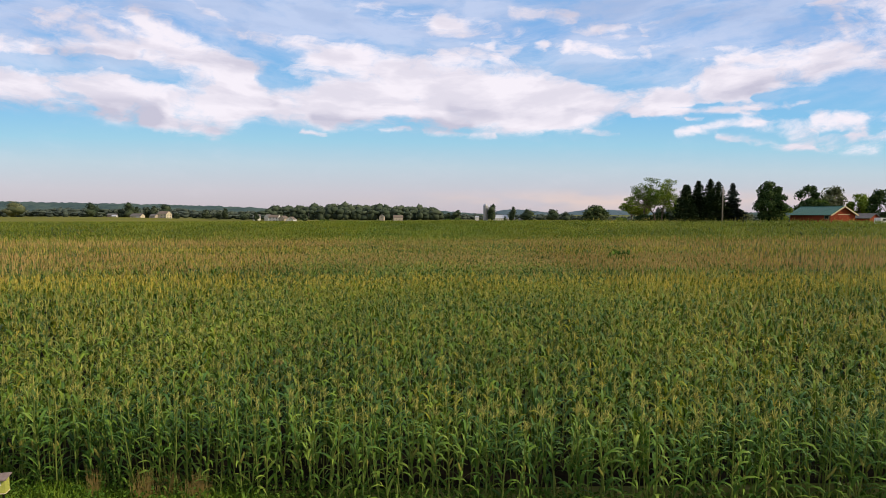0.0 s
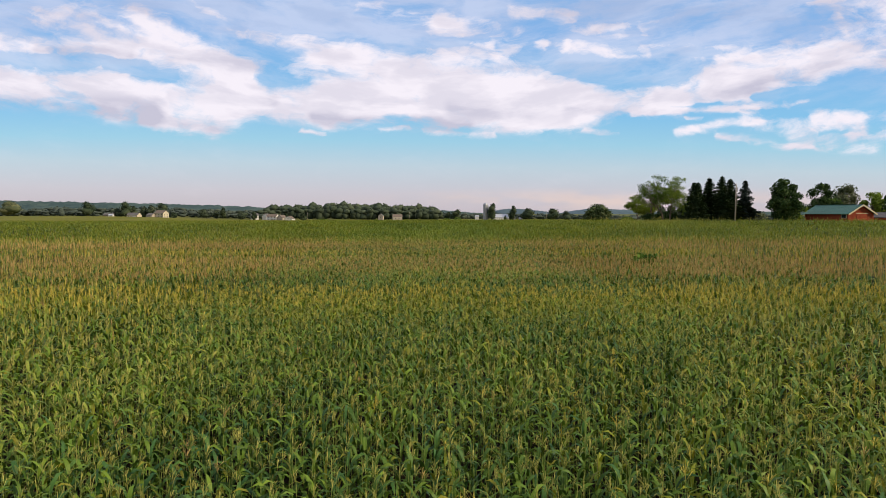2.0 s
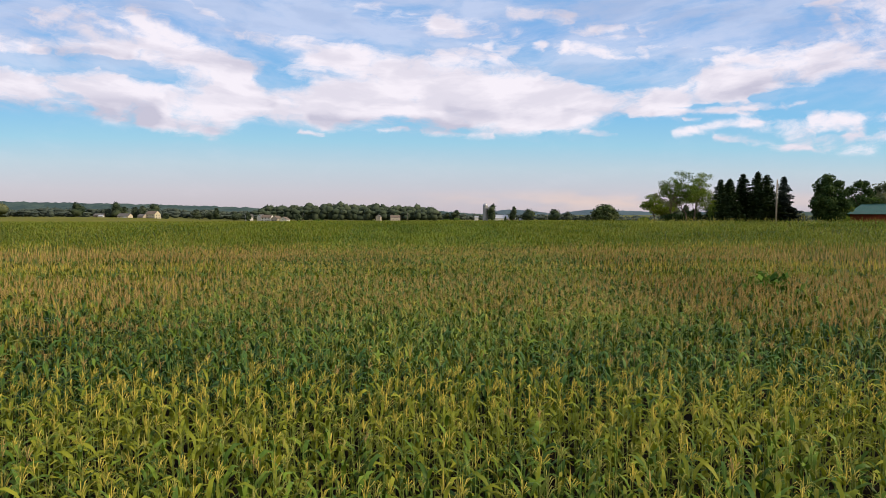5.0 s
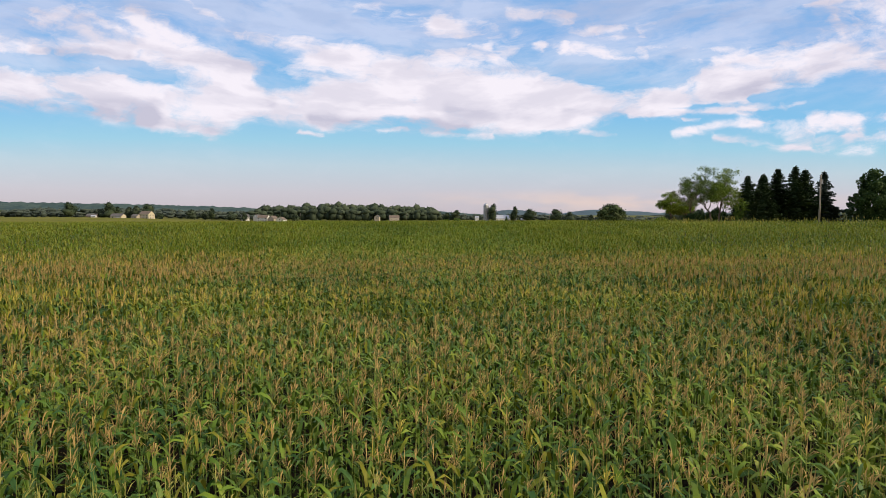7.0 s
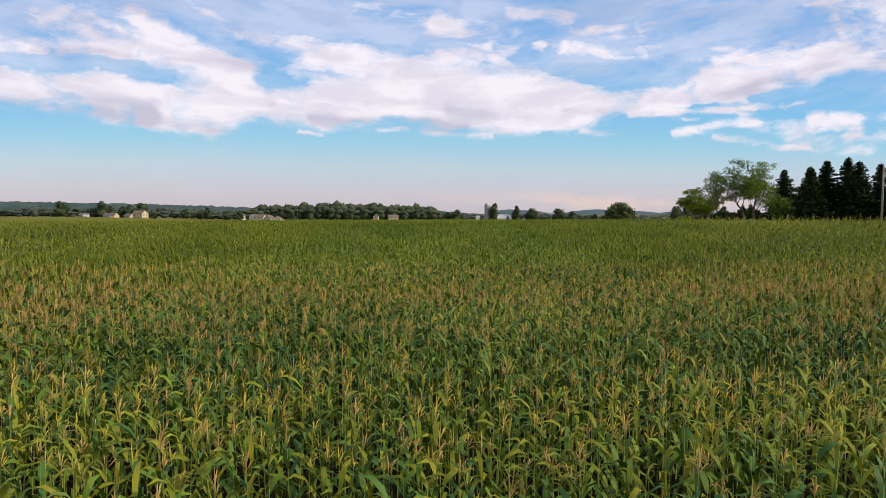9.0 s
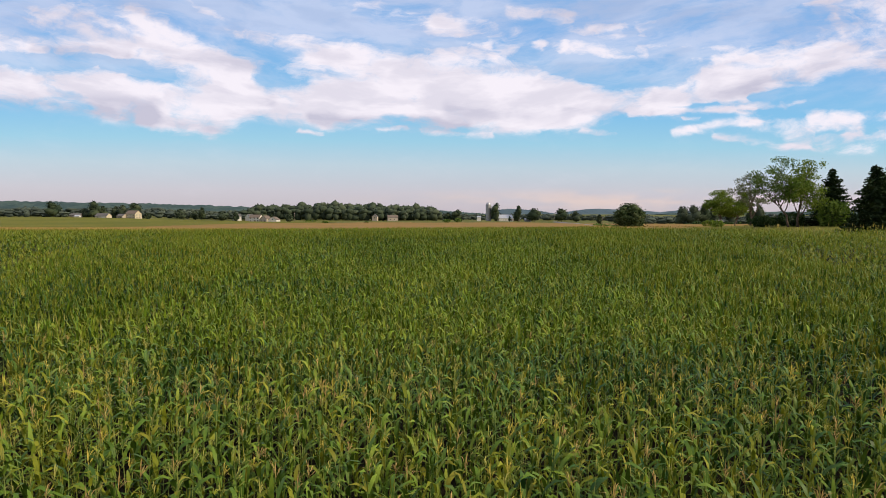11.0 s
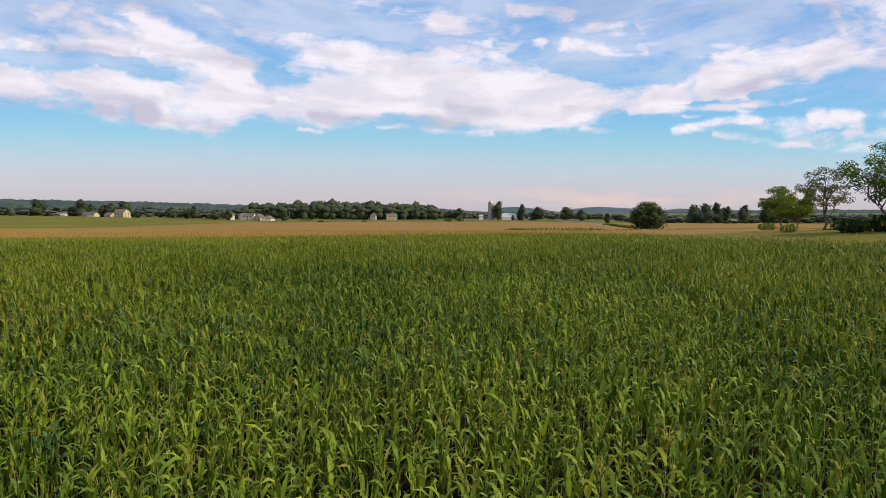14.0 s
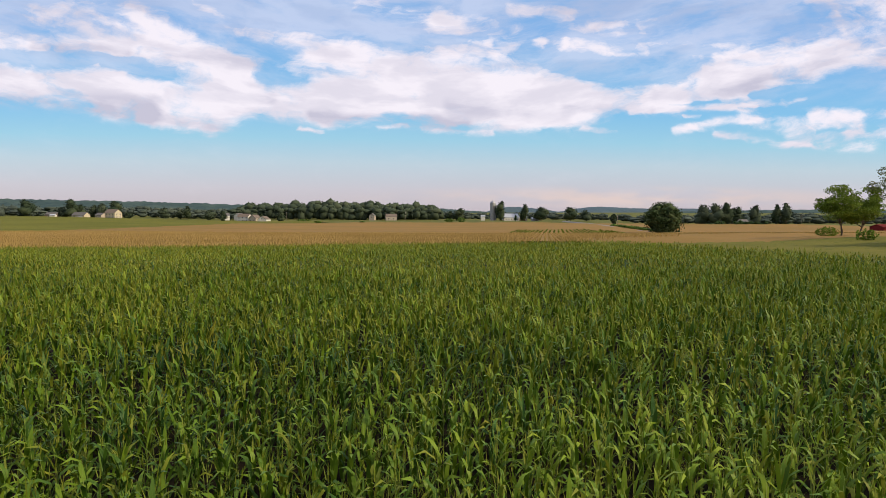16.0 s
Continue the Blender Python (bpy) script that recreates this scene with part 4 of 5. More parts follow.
def spruce(x, y, height, wide, mat, label, seed, sprays=2600, group=""):
    """A spruce: a straight trunk and whorls of drooping boughs hung with needle sprays."""
    r = np.random.default_rng(seed)
    root = thing("spruce_tree", x, y, None, 0, label, "spruce", group)
    part("trunk", tube([(0, 0, 0), (0, 0, height * 0.5), (0, 0, height * 0.98)], [0.02 * height, 0.012 * height, 0.003 * height], 7), M_BARK, root, smooth=True)
    boughs = bmesh.new()
    vs = []
    count = 0
    levels = int(height / 0.30)
    for k in range(levels):
        q = k / levels
        reach = wide / 2 * (1 - q) ** 0.8 * r.uniform(0.86, 1.08)
        n = max(5, int(11 * (1 - q) + 4))
        for b in range(n):
            turn = b * math.tau / n + r.uniform(-0.5, 0.5) + k * 2.4
            z0 = height * (0.03 + 0.95 * q) + r.uniform(-0.45, 0.45) * (1 - q)
            ln = reach * r.uniform(0.55, 1.14) * (1 + 0.13 * math.sin(2 * turn + seed + 0.9 * z0)) + 0.15
            d = np.array([math.cos(turn), math.sin(turn)])
            if k % 2 == 0 and b % 2 == 0:
                tube([(0, 0, z0), (d[0] * ln * 0.6, d[1] * ln * 0.6, z0 - 0.10 * ln), (d[0] * ln, d[1] * ln, z0 - 0.06 * ln)], [0.03, 0.02, 0.008], 3, boughs)
            m = max(3, int(ln * 4.6))
            for j in range(m):
                s = (j + 0.6) / m
                c = np.array([d[0] * ln * s, d[1] * ln * s, z0 - 0.16 * ln * s + 0.10 * ln * s ** 3])
                out = np.array([d[0], d[1], -0.25 + r.normal(0, 0.2)])
                side = np.array([-d[1], d[0], r.normal(0, 0.35)])
                w = 0.40 * (1 - 0.4 * s) * r.uniform(0.7, 1.3)
                h = np.array([0, 0, -0.34 * r.uniform(0.5, 1.4)])
                vs += [c - side * w, c + out * 0.34 + h * 0.4, c + side * w, c + h - out * 0.05]
    tagged(part("bough_whorl", boughs, M_BARK, root), kind="stuff")
    v = np.array(vs)
    levels_c = np.arange(0.08, 0.9, 0.07)
    hearts = cores(np.stack([0 * levels_c, 0 * levels_c, height * levels_c], 1), [np.array([wide * 0.20 * (1 - q) ** 0.9, wide * 0.20 * (1 - q) ** 0.9, height * 0.09]) for q in levels_c], r)
    v, f = joined((v, np.arange(len(v)).reshape(-1, 4)), hearts)
    part_of_mesh("needles", np_mesh("needles", v, f, [mat]), root)
    return root


def bush(x, y, height, wide, mat, label, seed, leaves=700, size=0.28, name="bush", group=""):
    r = np.random.default_rng(seed)
    root = thing(name, x, y, None, 0, label, "bush", group)
    stems = bmesh.new()
    for k in range(5):
        t = k * 1.26
        tube([(0, 0, 0), (math.cos(t) * wide * 0.15, math.sin(t) * wide * 0.15, height * 0.4), (math.cos(t) * wide * 0.3, math.sin(t) * wide * 0.3, height * 0.75)], [0.03, 0.02, 0.01], 4, stems)
    tagged(part("stem_spray", stems, M_BARK, root), kind="stuff")
    c = r.normal(0, 1, (leaves, 3))
    c /= np.linalg.norm(c, axis=1)[:, None]
    c *= r.uniform(0.5, 1.0, leaves)[:, None] ** 0.5
    c *= 1 + 0.25 * np.sin(c[:, :1] * 9 + seed) * np.cos(c[:, 1:2] * 7)
    c = c * np.array([wide / 2, wide / 2, height * 0.5]) + np.array([0, 0, height * 0.48])
    c[:, 2] = np.clip(c[:, 2], 0.05, None)
    v, f = leaf_cards(c, size, r)
    part_of_mesh("leaves", np_mesh("leaves", v, f, [mat]), root)
    return root


G = "trees by the farmyard"
broadleaf(69.0, 175, 13.3, 3.4, M_LEAF, "tall leaning tree with thin open green crown", 11, 5200, 0.16, 7, -0.62, 0.46, 0.95, 0.6, G, drop=1.4, pad_count=30)
broadleaf(71.4, 176, 12.9, 3.8, M_LEAF_LIGHT, "tall tree with airy yellow-green crown", 12, 8000, 0.16, 9, 0.06, 0.22, 1.05, 0.3, G, drop=1.2, pad_count=46)
broadleaf(73.4, 196, 11.8, 3.6, M_LEAF_GREY, "slender tree with sparse pale green leaves", 13, 4800, 0.14, 8, 0.0, 0.22, 0.95, 0.3, G, pad_count=36)
broadleaf(74.6, 211, 9.2, 3.8, M_LEAF_LIGHT, "low spreading tree with flat crown and dark trunk", 14, 9500, 0.15, 9, -0.1, 0.40, 1.25, 0.8, G, pad_count=46, flat=0.55)
broadleaf(78.4, 211.5, 8.8, 3.6, M_LEAF_LIGHT, "low spreading tree with forked leaning trunk", 15, 9000, 0.15, 8, 0.24, 0.40, 1.25, 0.8, G, pad_count=42, flat=0.55)
bush(67.5, 181, 2.3, 5.0, M_LEAF_DARK, "dark evergreen shrub under the trees", 31, 1500, 0.22)
bush(72.5, 180, 2.8, 5.5, M_LEAF_DARK, "dark shrub beneath a tall tree", 32, 1600, 0.22)
bush(77.0, 174, 5.0, 6.0, M_LEAF, "leafy green undergrowth beside the trees", 33, 1900, 0.22)
bush(63.0, 190, 1.6, 2.6, M_LEAF_LIGHT, "low weedy bush at the field edge", 34, 500, 0.16)
bush(70.6, 209, 1.8, 3.4, M_LEAF_LIGHT, "low green sapling growth round a trunk", 35, 700, 0.16)
S = "row of spruces"
for k, (sx, sy, sh, sw, grey) in enumerate([
        (67.7, 151.8, 10.2, 6.4, 0), (69.6, 155.0, 10.6, 6.2, 0), (72.2, 154.3, 11.7, 6.8, 0), (74.0, 151.5, 12.0, 6.6, 0), (76.2, 151.8, 11.4, 6.4, 0), (80.0, 151.6, 11.0, 5.4, 1),
        (79.2, 178, 11.6, 7.4, 0)]):
    spruce(sx, sy, sh, sw * 1.32, M_SPRUCE_GREY if grey else M_SPRUCE, "grey-green spruce standing beside the pole" if grey else "dense dark green spruce in a close row", 40 + k, group=S)
dome_tree(87.4, 147, 11.0, 7.8, M_LEAF_DARK, "full rounded green tree with dense leaves", 21, 7500, 0.24, 0.04, G, 0.15, lumps=46)
dome_tree(93.5, 152, 5.2, 5.0, M_LEAF_LIGHT, "small light green tree beside the barn", 22, 1800, 0.24, 0.05, G)
dome_tree(119.5, 180, 11.8, 9.0, M_LEAF_DARK, "dark rounded tree behind the barn", 23, 4000, 0.28, 0.06, G)
dome_tree(110.5, 184, 8.4, 4.5, M_SPRUCE, "narrow dark evergreen behind the barn", 24, 1800, 0.26, 0.05, G, 0.6)
dome_tree(137.0, 195, 13.0, 9.5, M_LEAF_GREY, "tall pale green tree behind the barn", 25, 4200, 0.26, 0.08, G, 0.25, lumps=40)
dome_tree(133.0, 199, 9.4, 9.0, M_LEAF_DARK, "dark bushy tree behind the barn", 26, 3000, 0.30, 0.05, G)
dome_tree(142.5, 190, 10.6, 8.4, M_LEAF_LIGHT, "yellowish green tree beyond the barn", 27, 3200, 0.26, 0.08, G, 0.2, lumps=34)
dome_tree(134.5, 168, 10.8, 9.5, M_LEAF_DARK, "large dark green tree beside the farmyard", 28, 4500, 0.28, 0.04, G)
dome_tree(128.0, 188, 8.0, 7.0, M_LEAF, "green tree in the belt behind the barn", 29, 2200, 0.28, 0.05, G)
bush(85.5, 158, 3.2, 6.0, M_LEAF_GREY, "grey-green brush between the trees", 36, 900, 0.24)
bush(82.0, 161, 2.6, 5.0, M_LEAF_GREY, "grey-green brush behind the spruces", 37, 800, 0.24)

dome_tree(107.0, 368, 15.2, 15.6, M_LEAF_LONE, "lone broad dark green tree standing in the field", 51, 7500, 0.38, 0.07, "", 0.02, lumps=110)
def blob(centre, wide, tall, r, bumps=9):
    """A lumpy closed crown of leaves seen from afar: an ellipsoid with soft bosses and hollows."""
    nu, nv = 9, 6
    a, b = np.meshgrid(np.arange(nu) * math.tau / nu, np.linspace(-1.54, 1.54, nv))
    n = np.stack([np.cos(a) * np.cos(b), np.sin(a) * np.cos(b), np.sin(b)], -1).reshape(-1, 3)
    d = r.normal(0, 1, (bumps, 3))
    d /= np.linalg.norm(d, axis=1)[:, None]
    rad = 0.66 + 0.30 * (np.clip(n @ d.T, 0, 1) ** 6).sum(1) + r.normal(0, 0.06, len(n))
    v = n * rad[:, None] * np.array([wide / 2, wide / 2, tall / 2]) + centre
    i, j = np.meshgrid(np.arange(nu), np.arange(nv - 1))
    i, j = i.ravel(), j.ravel()
    return v, np.stack([j * nu + i, j * nu + (i + 1) % nu, (j + 1) * nu + (i + 1) % nu, (j + 1) * nu + i], 1)


def far_tree(x, y, height, wide, mat, label, seed, low, group):
    """A tree hundreds of metres off: trunk, lumpy crown and leaf clumps round its outline."""
    r = np.random.default_rng(seed)
    root = thing("tree", x, y, None, 0, label, "tree", group)
    part("trunk", tube([(0, 0, 0), (0.1, 0, height * 0.25), (0, 0.1, height * 0.6)], [0.022 * height, 0.018 * height, 0.008 * height], 7), M_BARK, root, smooth=True)
    base, tall = height * low, height * (1 - low)
    pieces = []
    for k in range(4):
        t = seed + k * 1.9
        q = (0.30, 0.44, 0.60, 0.74)[k]
        pieces.append(blob(np.array([math.cos(t) * wide * 0.13, math.sin(t) * wide * 0.13, base + tall * q]), wide * (0.92, 0.88, 0.76, 0.54)[k], tall * (0.58, 0.56, 0.52, 0.46)[k], r))
    shell = np.concatenate([p[0] for p in pieces])
    c = shell[r.integers(0, len(shell), 900)] * np.array([1.12, 1.12, 1.03]) + r.normal(0, 0.045 * wide, (900, 3))
    c[:, 2] = np.clip(c[:, 2], 0.2, height)
    v, f = joined(leaf_cards(c, 0.62, r), *pieces)
    part_of_mesh("crown", np_mesh("crown", v, f, [mat]), root)


FAR = "trees round the farms"
for k, (tx, ty, th, tw, mat, low) in enumerate([
        (-478, 700, 19.0, 24, M_LEAF_GREY, 0.05), (-394, 708, 18.0, 15, M_LEAF_FAR_HAZE, 0.05), (-353, 712, 19.0, 13, M_LEAF_FAR_HAZE, 0.05), (-347, 716, 13.0, 10, M_LEAF_FAR_HAZE, 0.05), (-337, 722, 13.0, 8, M_WOOD_FAR_HAZE, 0.05),
        (-328, 720, 15.0, 10, M_WOOD_FAR_HAZE, 0.05), (-316, 724, 17.5, 15, M_LEAF_FAR_HAZE, 0.10), (-297, 712, 7.0, 7, M_LEAF_FAR_HAZE, 0.05),
        (-364, 716, 10.0, 12, M_WOOD_FAR_HAZE, 0.05), (-270, 730, 12.0, 12, M_WOOD_FAR_HAZE, 0.05), (-248, 735, 14.0, 8, M_LEAF_FAR_HAZE, 0.05), (-258, 742, 10.0, 10, M_WOOD_FAR_HAZE, 0.05),
        (-226, 740, 10.0, 13, M_WOOD_FAR_HAZE, 0.05), (-206, 722, 10.5, 7, M_LEAF_FAR_HAZE, 0.05), (-146, 716, 9.0, 9, M_LEAF_FAR_HAZE, 0.05), (-168, 724, 9.0, 6, M_LEAF_FAR_HAZE, 0.05),
        (86, 770, 22.0, 12, M_LEAF_FAR_HAZE, 0.06), (114.6, 772, 19.0, 9.5, M_LEAF_FAR_HAZE, 0.08), (134.7, 775, 16.0, 17, M_LEAF_FAR_HAZE, 0.05), (168, 775, 16.0, 15, M_LEAF_FAR_HAZE, 0.05),
        (187, 780, 13.0, 14, M_WOOD_FAR_HAZE, 0.05), (173.2, 640, 11.0, 5.4, M_LEAF_FAR_HAZE, 0.06), (40, 770, 13.5, 13, M_LEAF_FAR_HAZE, 0.03), (29, 772, 10.0, 9, M_LEAF_FAR_HAZE, 0.03),
        (259, 646, 19.0, 14, M_WOOD_FAR_HAZE, 0.05), (270, 642, 20.5, 13, M_WOOD_FAR_HAZE, 0.05), (281, 645, 20.5, 13, M_LEAF_FAR_HAZE, 0.05), (293, 650, 17.0, 14, M_LEAF_FAR_HAZE, 0.05),
        (307, 645, 18.5, 11, M_WOOD_FAR_HAZE, 0.05), (326, 642, 19.5, 8, M_LEAF_FAR_HAZE, 0.05), (334, 640, 20.0, 10, M_WOOD_FAR_HAZE, 0.12)]):
    far_tree(tx, ty, th, tw, mat, "full leafy tree standing near a distant farmhouse", 60 + k, low, FAR)
dome_tree(103.2, 765, 6.5, 4.0, M_SPRUCE, "small dark conifer before the white barn", 58, 500, 0.5, 0.02, FAR, 0.75)


def woodland(name, spots, mat, label, seed, size=0.85):
    """A far wood, joined: lumpy crowns with leaf clumps round their outlines, for each tree of the spots (x, y, height, width)."""
    r = np.random.default_rng(seed)
    vs, fs, n = [], [], 0
    for x, y, h, w in spots:
        z = land(x, y)
        pieces = [blob(np.array([x, y, z + h * 0.36]), w, h * 0.74, r),
                  blob(np.array([x + r.uniform(-0.15, 0.15) * w, y, z + h * 0.70]), w * r.uniform(0.95, 1.15), h * 0.50, r),
                  blob(np.array([x + r.uniform(-0.4, 0.4) * w, y - 1, z + h * r.uniform(0.55, 0.75)]), w * r.uniform(0.5, 0.7), h * 0.36, r)]
        shell = np.concatenate([p[0] for p in pieces])
        k = int(80 * w / 10)
        middle = np.array([x, y, z + h * 0.4])
        c = middle + (shell[r.integers(0, len(shell), k)] - middle) * np.array([1.10, 1.10, 1.0]) + r.normal(0, 0.035 * w, (k, 3))
        v, f = joined(leaf_cards(c, size, r), *pieces)
        vs.append(v)
        fs.append(f + n)
        n += len(v)
    ob = new(name, np_mesh(name, np.concatenate(vs), np.concatenate(fs), [mat]))
    tagged(ob, label, "woodland", kind="stuff")


def wood_spots(x0, x1, y0, y1, low, high, seed, gap=7.0, rows=3, wide=(9, 14)):
    r = random.Random(seed)
    spots = []
    for row in range(rows):
        x = x0
        while x < x1:
            q = (x - x0) / (x1 - x0)
            h = low + (high - low) * (row / max(rows - 1, 1)) + r.uniform(-2.5, 2.0)
            spots.append((x + r.uniform(-2, 2), y0 + (y1 - y0) * row / max(rows - 1, 1) + r.uniform(-5, 5), h * (0.72 + 0.28 * math.sin(math.pi * min(max(q, 0.06), 0.94)) ** 0.5), r.uniform(*wide)))
            x += gap * r.uniform(0.7, 1.3)
    return spots


woodland("woodland", wood_spots(-215, 18, 790, 840, 16, 23, 71, 7.0, 3, (10, 15)), M_WOOD_FAR_HAZE, "dense dark green wood beyond the fields", 71)
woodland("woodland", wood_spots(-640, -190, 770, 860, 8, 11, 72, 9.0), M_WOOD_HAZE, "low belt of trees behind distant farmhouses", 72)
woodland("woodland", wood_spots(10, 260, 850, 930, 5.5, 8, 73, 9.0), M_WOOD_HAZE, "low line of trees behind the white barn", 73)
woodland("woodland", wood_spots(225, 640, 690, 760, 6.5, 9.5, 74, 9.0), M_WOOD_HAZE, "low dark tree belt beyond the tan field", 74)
woodland("hedge", wood_spots(248, 300, 612, 616, 2.6, 3.2, 75, 2.2, 2, (3, 4.5)), M_LEAF_DARK, "low trimmed hedge of dark bushes", 75, 0.5)
for k, (bx, by, bh, bw) in enumerate([(-95, 640, 2.5, 6), (-55, 640, 2.2, 5), (26, 700, 4, 8), (38, 702, 5, 9), (-120, 700, 3.2, 14)]):
    bush(bx, by, bh, bw, M_LEAF, "low green bush at the far field edge", 90 + k, 260, 0.6)


# ---- hills ----
def hill(name, x0, x1, y, heights, mat, label, seed, depth=500):
    """A long wooded hill: a ridge with an uneven tree-topped skyline."""
    r = np.random.default_rng(seed)
    n = 260
    xs = np.linspace(x0, x1, n)
    top = np.interp(np.linspace(0, 1, n), np.linspace(0, 1, len(heights)), heights)
    k = np.hanning(15)
    k /= k.sum()
    top = np.convolve(np.pad(top, 7, mode="edge"), k, "valid")
    v = []
    shape = [(-depth, 0.0), (-depth * 0.55, 0.35), (-depth * 0.2, 0.82), (0, 1.0), (depth * 0.4, 0.6), (depth, 0.0)]
    for off, q in shape:
        jig = r.normal(0, 1.6, n) * (q > 0)
        v.append(np.stack([xs, np.full(n, y + off), -8 + (top + 8) * q + jig], -1))
    v = np.concatenate(v)
    m = len(shape)
    a = (np.arange(m - 1)[:, None] * n + np.arange(n - 1)[None]).ravel()
    ob = new(name, np_mesh(name, v, np.stack([a, a + 1, a + n + 1, a + n], 1), [mat], None, True))
    tagged(ob, label, "hill", kind="structure")


hill("backdrop", -2900, -150, 2300, [64, 65, 66, 64, 61, 55, 50, 46, 40, 30, 18, 8], M_HILL_HAZE, "long low wooded hill in hazy blue-green", 1)
hill("backdrop", -560, 330, 3300, [18, 30, 34, 36, 38, 30, 22, 14, 6], M_HILL_HAZE, "wooded rise behind the wood", 2, 400)
hill("backdrop", 420, 960, 4200, [0, 16, 34, 39, 38, 33, 27, 20, 10, 0], M_HILL_FAR_HAZE, "far hill painted haze-blue behind the silo", 3, 400)
hill("backdrop", 930, 1760, 4200, [0, 14, 28, 36, 40, 37, 33, 30, 27, 22, 12, 0], M_HILL_FAR_HAZE, "far hill painted haze-blue under the pale horizon", 6, 400)
hill("backdrop", 1640, 2500, 4300, [0, 14, 26, 28, 23, 18, 15, 12, 8, 4], M_HILL_FAR_HAZE, "farther hill painted haze-blue beyond the fields", 4, 400)
hill("backdrop", 1150, 3600, 2900, [4, 12, 16, 15, 14, 16, 18, 20], M_HILL_HAZE, "low wooded hill beyond the farmland", 5, 400)


# ---- far fields ----
def sheet(name, inside, x0, x1, y0, y1, step_x, step_y, lift, mat, label, category, kind="structure", relief=0.0):
    """A piece of crop or road laid over the land; inside(x, y) says where it lies."""
    xs, ys = np.arange(x0, x1 + 0.1, step_x), np.arange(y0, y1 + 0.1, step_y)
    gx, gy = np.meshgrid(xs, ys)
    r = np.random.default_rng(3)
    gz = land(gx, gy) + (lift(gx, gy) if callable(lift) else lift) + relief * r.normal(0, 1, gx.shape)
    v = np.stack([gx, gy, gz], -1).reshape(-1, 3)
    nx, ny = len(xs), len(ys)
    a = (np.arange(ny - 1)[:, None] * nx + np.arange(nx - 1)[None]).ravel()
    f = np.stack([a, a + 1, a + nx + 1, a + nx], 1)
    mid = v[f].mean(1)
    f = f[inside(mid[:, 0], mid[:, 1])]
    ob = new(name, np_mesh(name, v, f, [mat], None, True))
    return tagged(ob, label, category, kind=kind)


def tan_edge(x):
    """Far edge of the tan field for a given x."""
    return np.interp(x, [-420, -160, -139, -60, 60, 150, 400], [296, 312, 560, 620, 640, 655, 590])


def ease(a, b, v):
    t = np.clip((v - a) / (b - a), 0, 1)
    return t * t * (3 - 2 * t)


def tan_lift(x, y):
    """Height of the crop's top; it thins to grass near the trees."""
    top = 1.55 - 1.4 * ease(44, 60, x) * (1 - ease(224, 250, y))
    return top - (top - 0.10) * ease(24, 28, x) * (1 - ease(198, 214, y))


def rows_colour(tree, where):
    sepa = tree.nodes.new("ShaderNodeSeparateXYZ")
    tree.links.new(where, sepa.inputs[0])
    patch = noise_tex(tree, vec(tree, "MULTIPLY", where, (0.5, 1.6, 1.0)), 0.02, 5.0)
    fine = noise_tex(tree, vec(tree, "MULTIPLY", where, (3.0, 0.4, 1.0)), 0.8, 4.0, 0.7)
    col = mix_rgb(tree, remap(tree, patch.outputs[0], 0.35, 0.68), (0.270, 0.160, 0.054), (0.225, 0.145, 0.048))
    return mix_rgb(tree, remap(tree, fine.outputs[0], 0.52, 0.80), col, (0.15, 0.13, 0.035))


M_TAN_CROP = material("tan_crop", rows_colour, 0.95, 0.7, 2.0)
M_GREEN_CROP = material("green_crop", blotchy((0.118, 0.122, 0.018), (0.155, 0.148, 0.024), 0.02, (0.088, 0.095, 0.014), 0.6), 0.95, 0.7, 2.0)
M_CROP_TOP = material("tan_tassel_tops", leafy([(0.0, (0.30, 0.215, 0.075)), (0.5, (0.40, 0.28, 0.10)), (1.0, (0.50, 0.36, 0.14))], 0.02), 0.9, see_through=0.2)
sheet("tan_field", lambda x, y: (y < tan_edge(x)) & (x < 330), -420, 420, 196, 680, 4, 4, tan_lift, M_TAN_CROP, "far field of corn in dry tan tassel", "crop field", relief=0.10)
sheet("green_field", lambda x, y: (y > tan_edge(x) + 2) & (x < -90), -640, -90, 296, 700, 6, 6, 1.2, M_GREEN_CROP, "smooth green crop field rising before the farmhouses", "crop field", relief=0.06)


def pasture_lift(x, y):
    """Tall grass beside the corn, short under the trees."""
    return 0.12 + 0.85 * (1 - ease(4, 30, x - side_edge(y)))


M_PASTURE = material("pasture_grass", blotchy((0.125, 0.122, 0.022), (0.155, 0.142, 0.030), 0.05, (0.085, 0.098, 0.016), 1.1), 0.95, 0.8, 4.0)
sheet("pasture", lambda x, y: (x > side_edge(y) + 0.4) & (x < 120), 26, 122, 127, 199, 1.0, 1.0, pasture_lift, M_PASTURE, "smooth olive pasture grass between the corn and the trees", "pasture", relief=0.05)


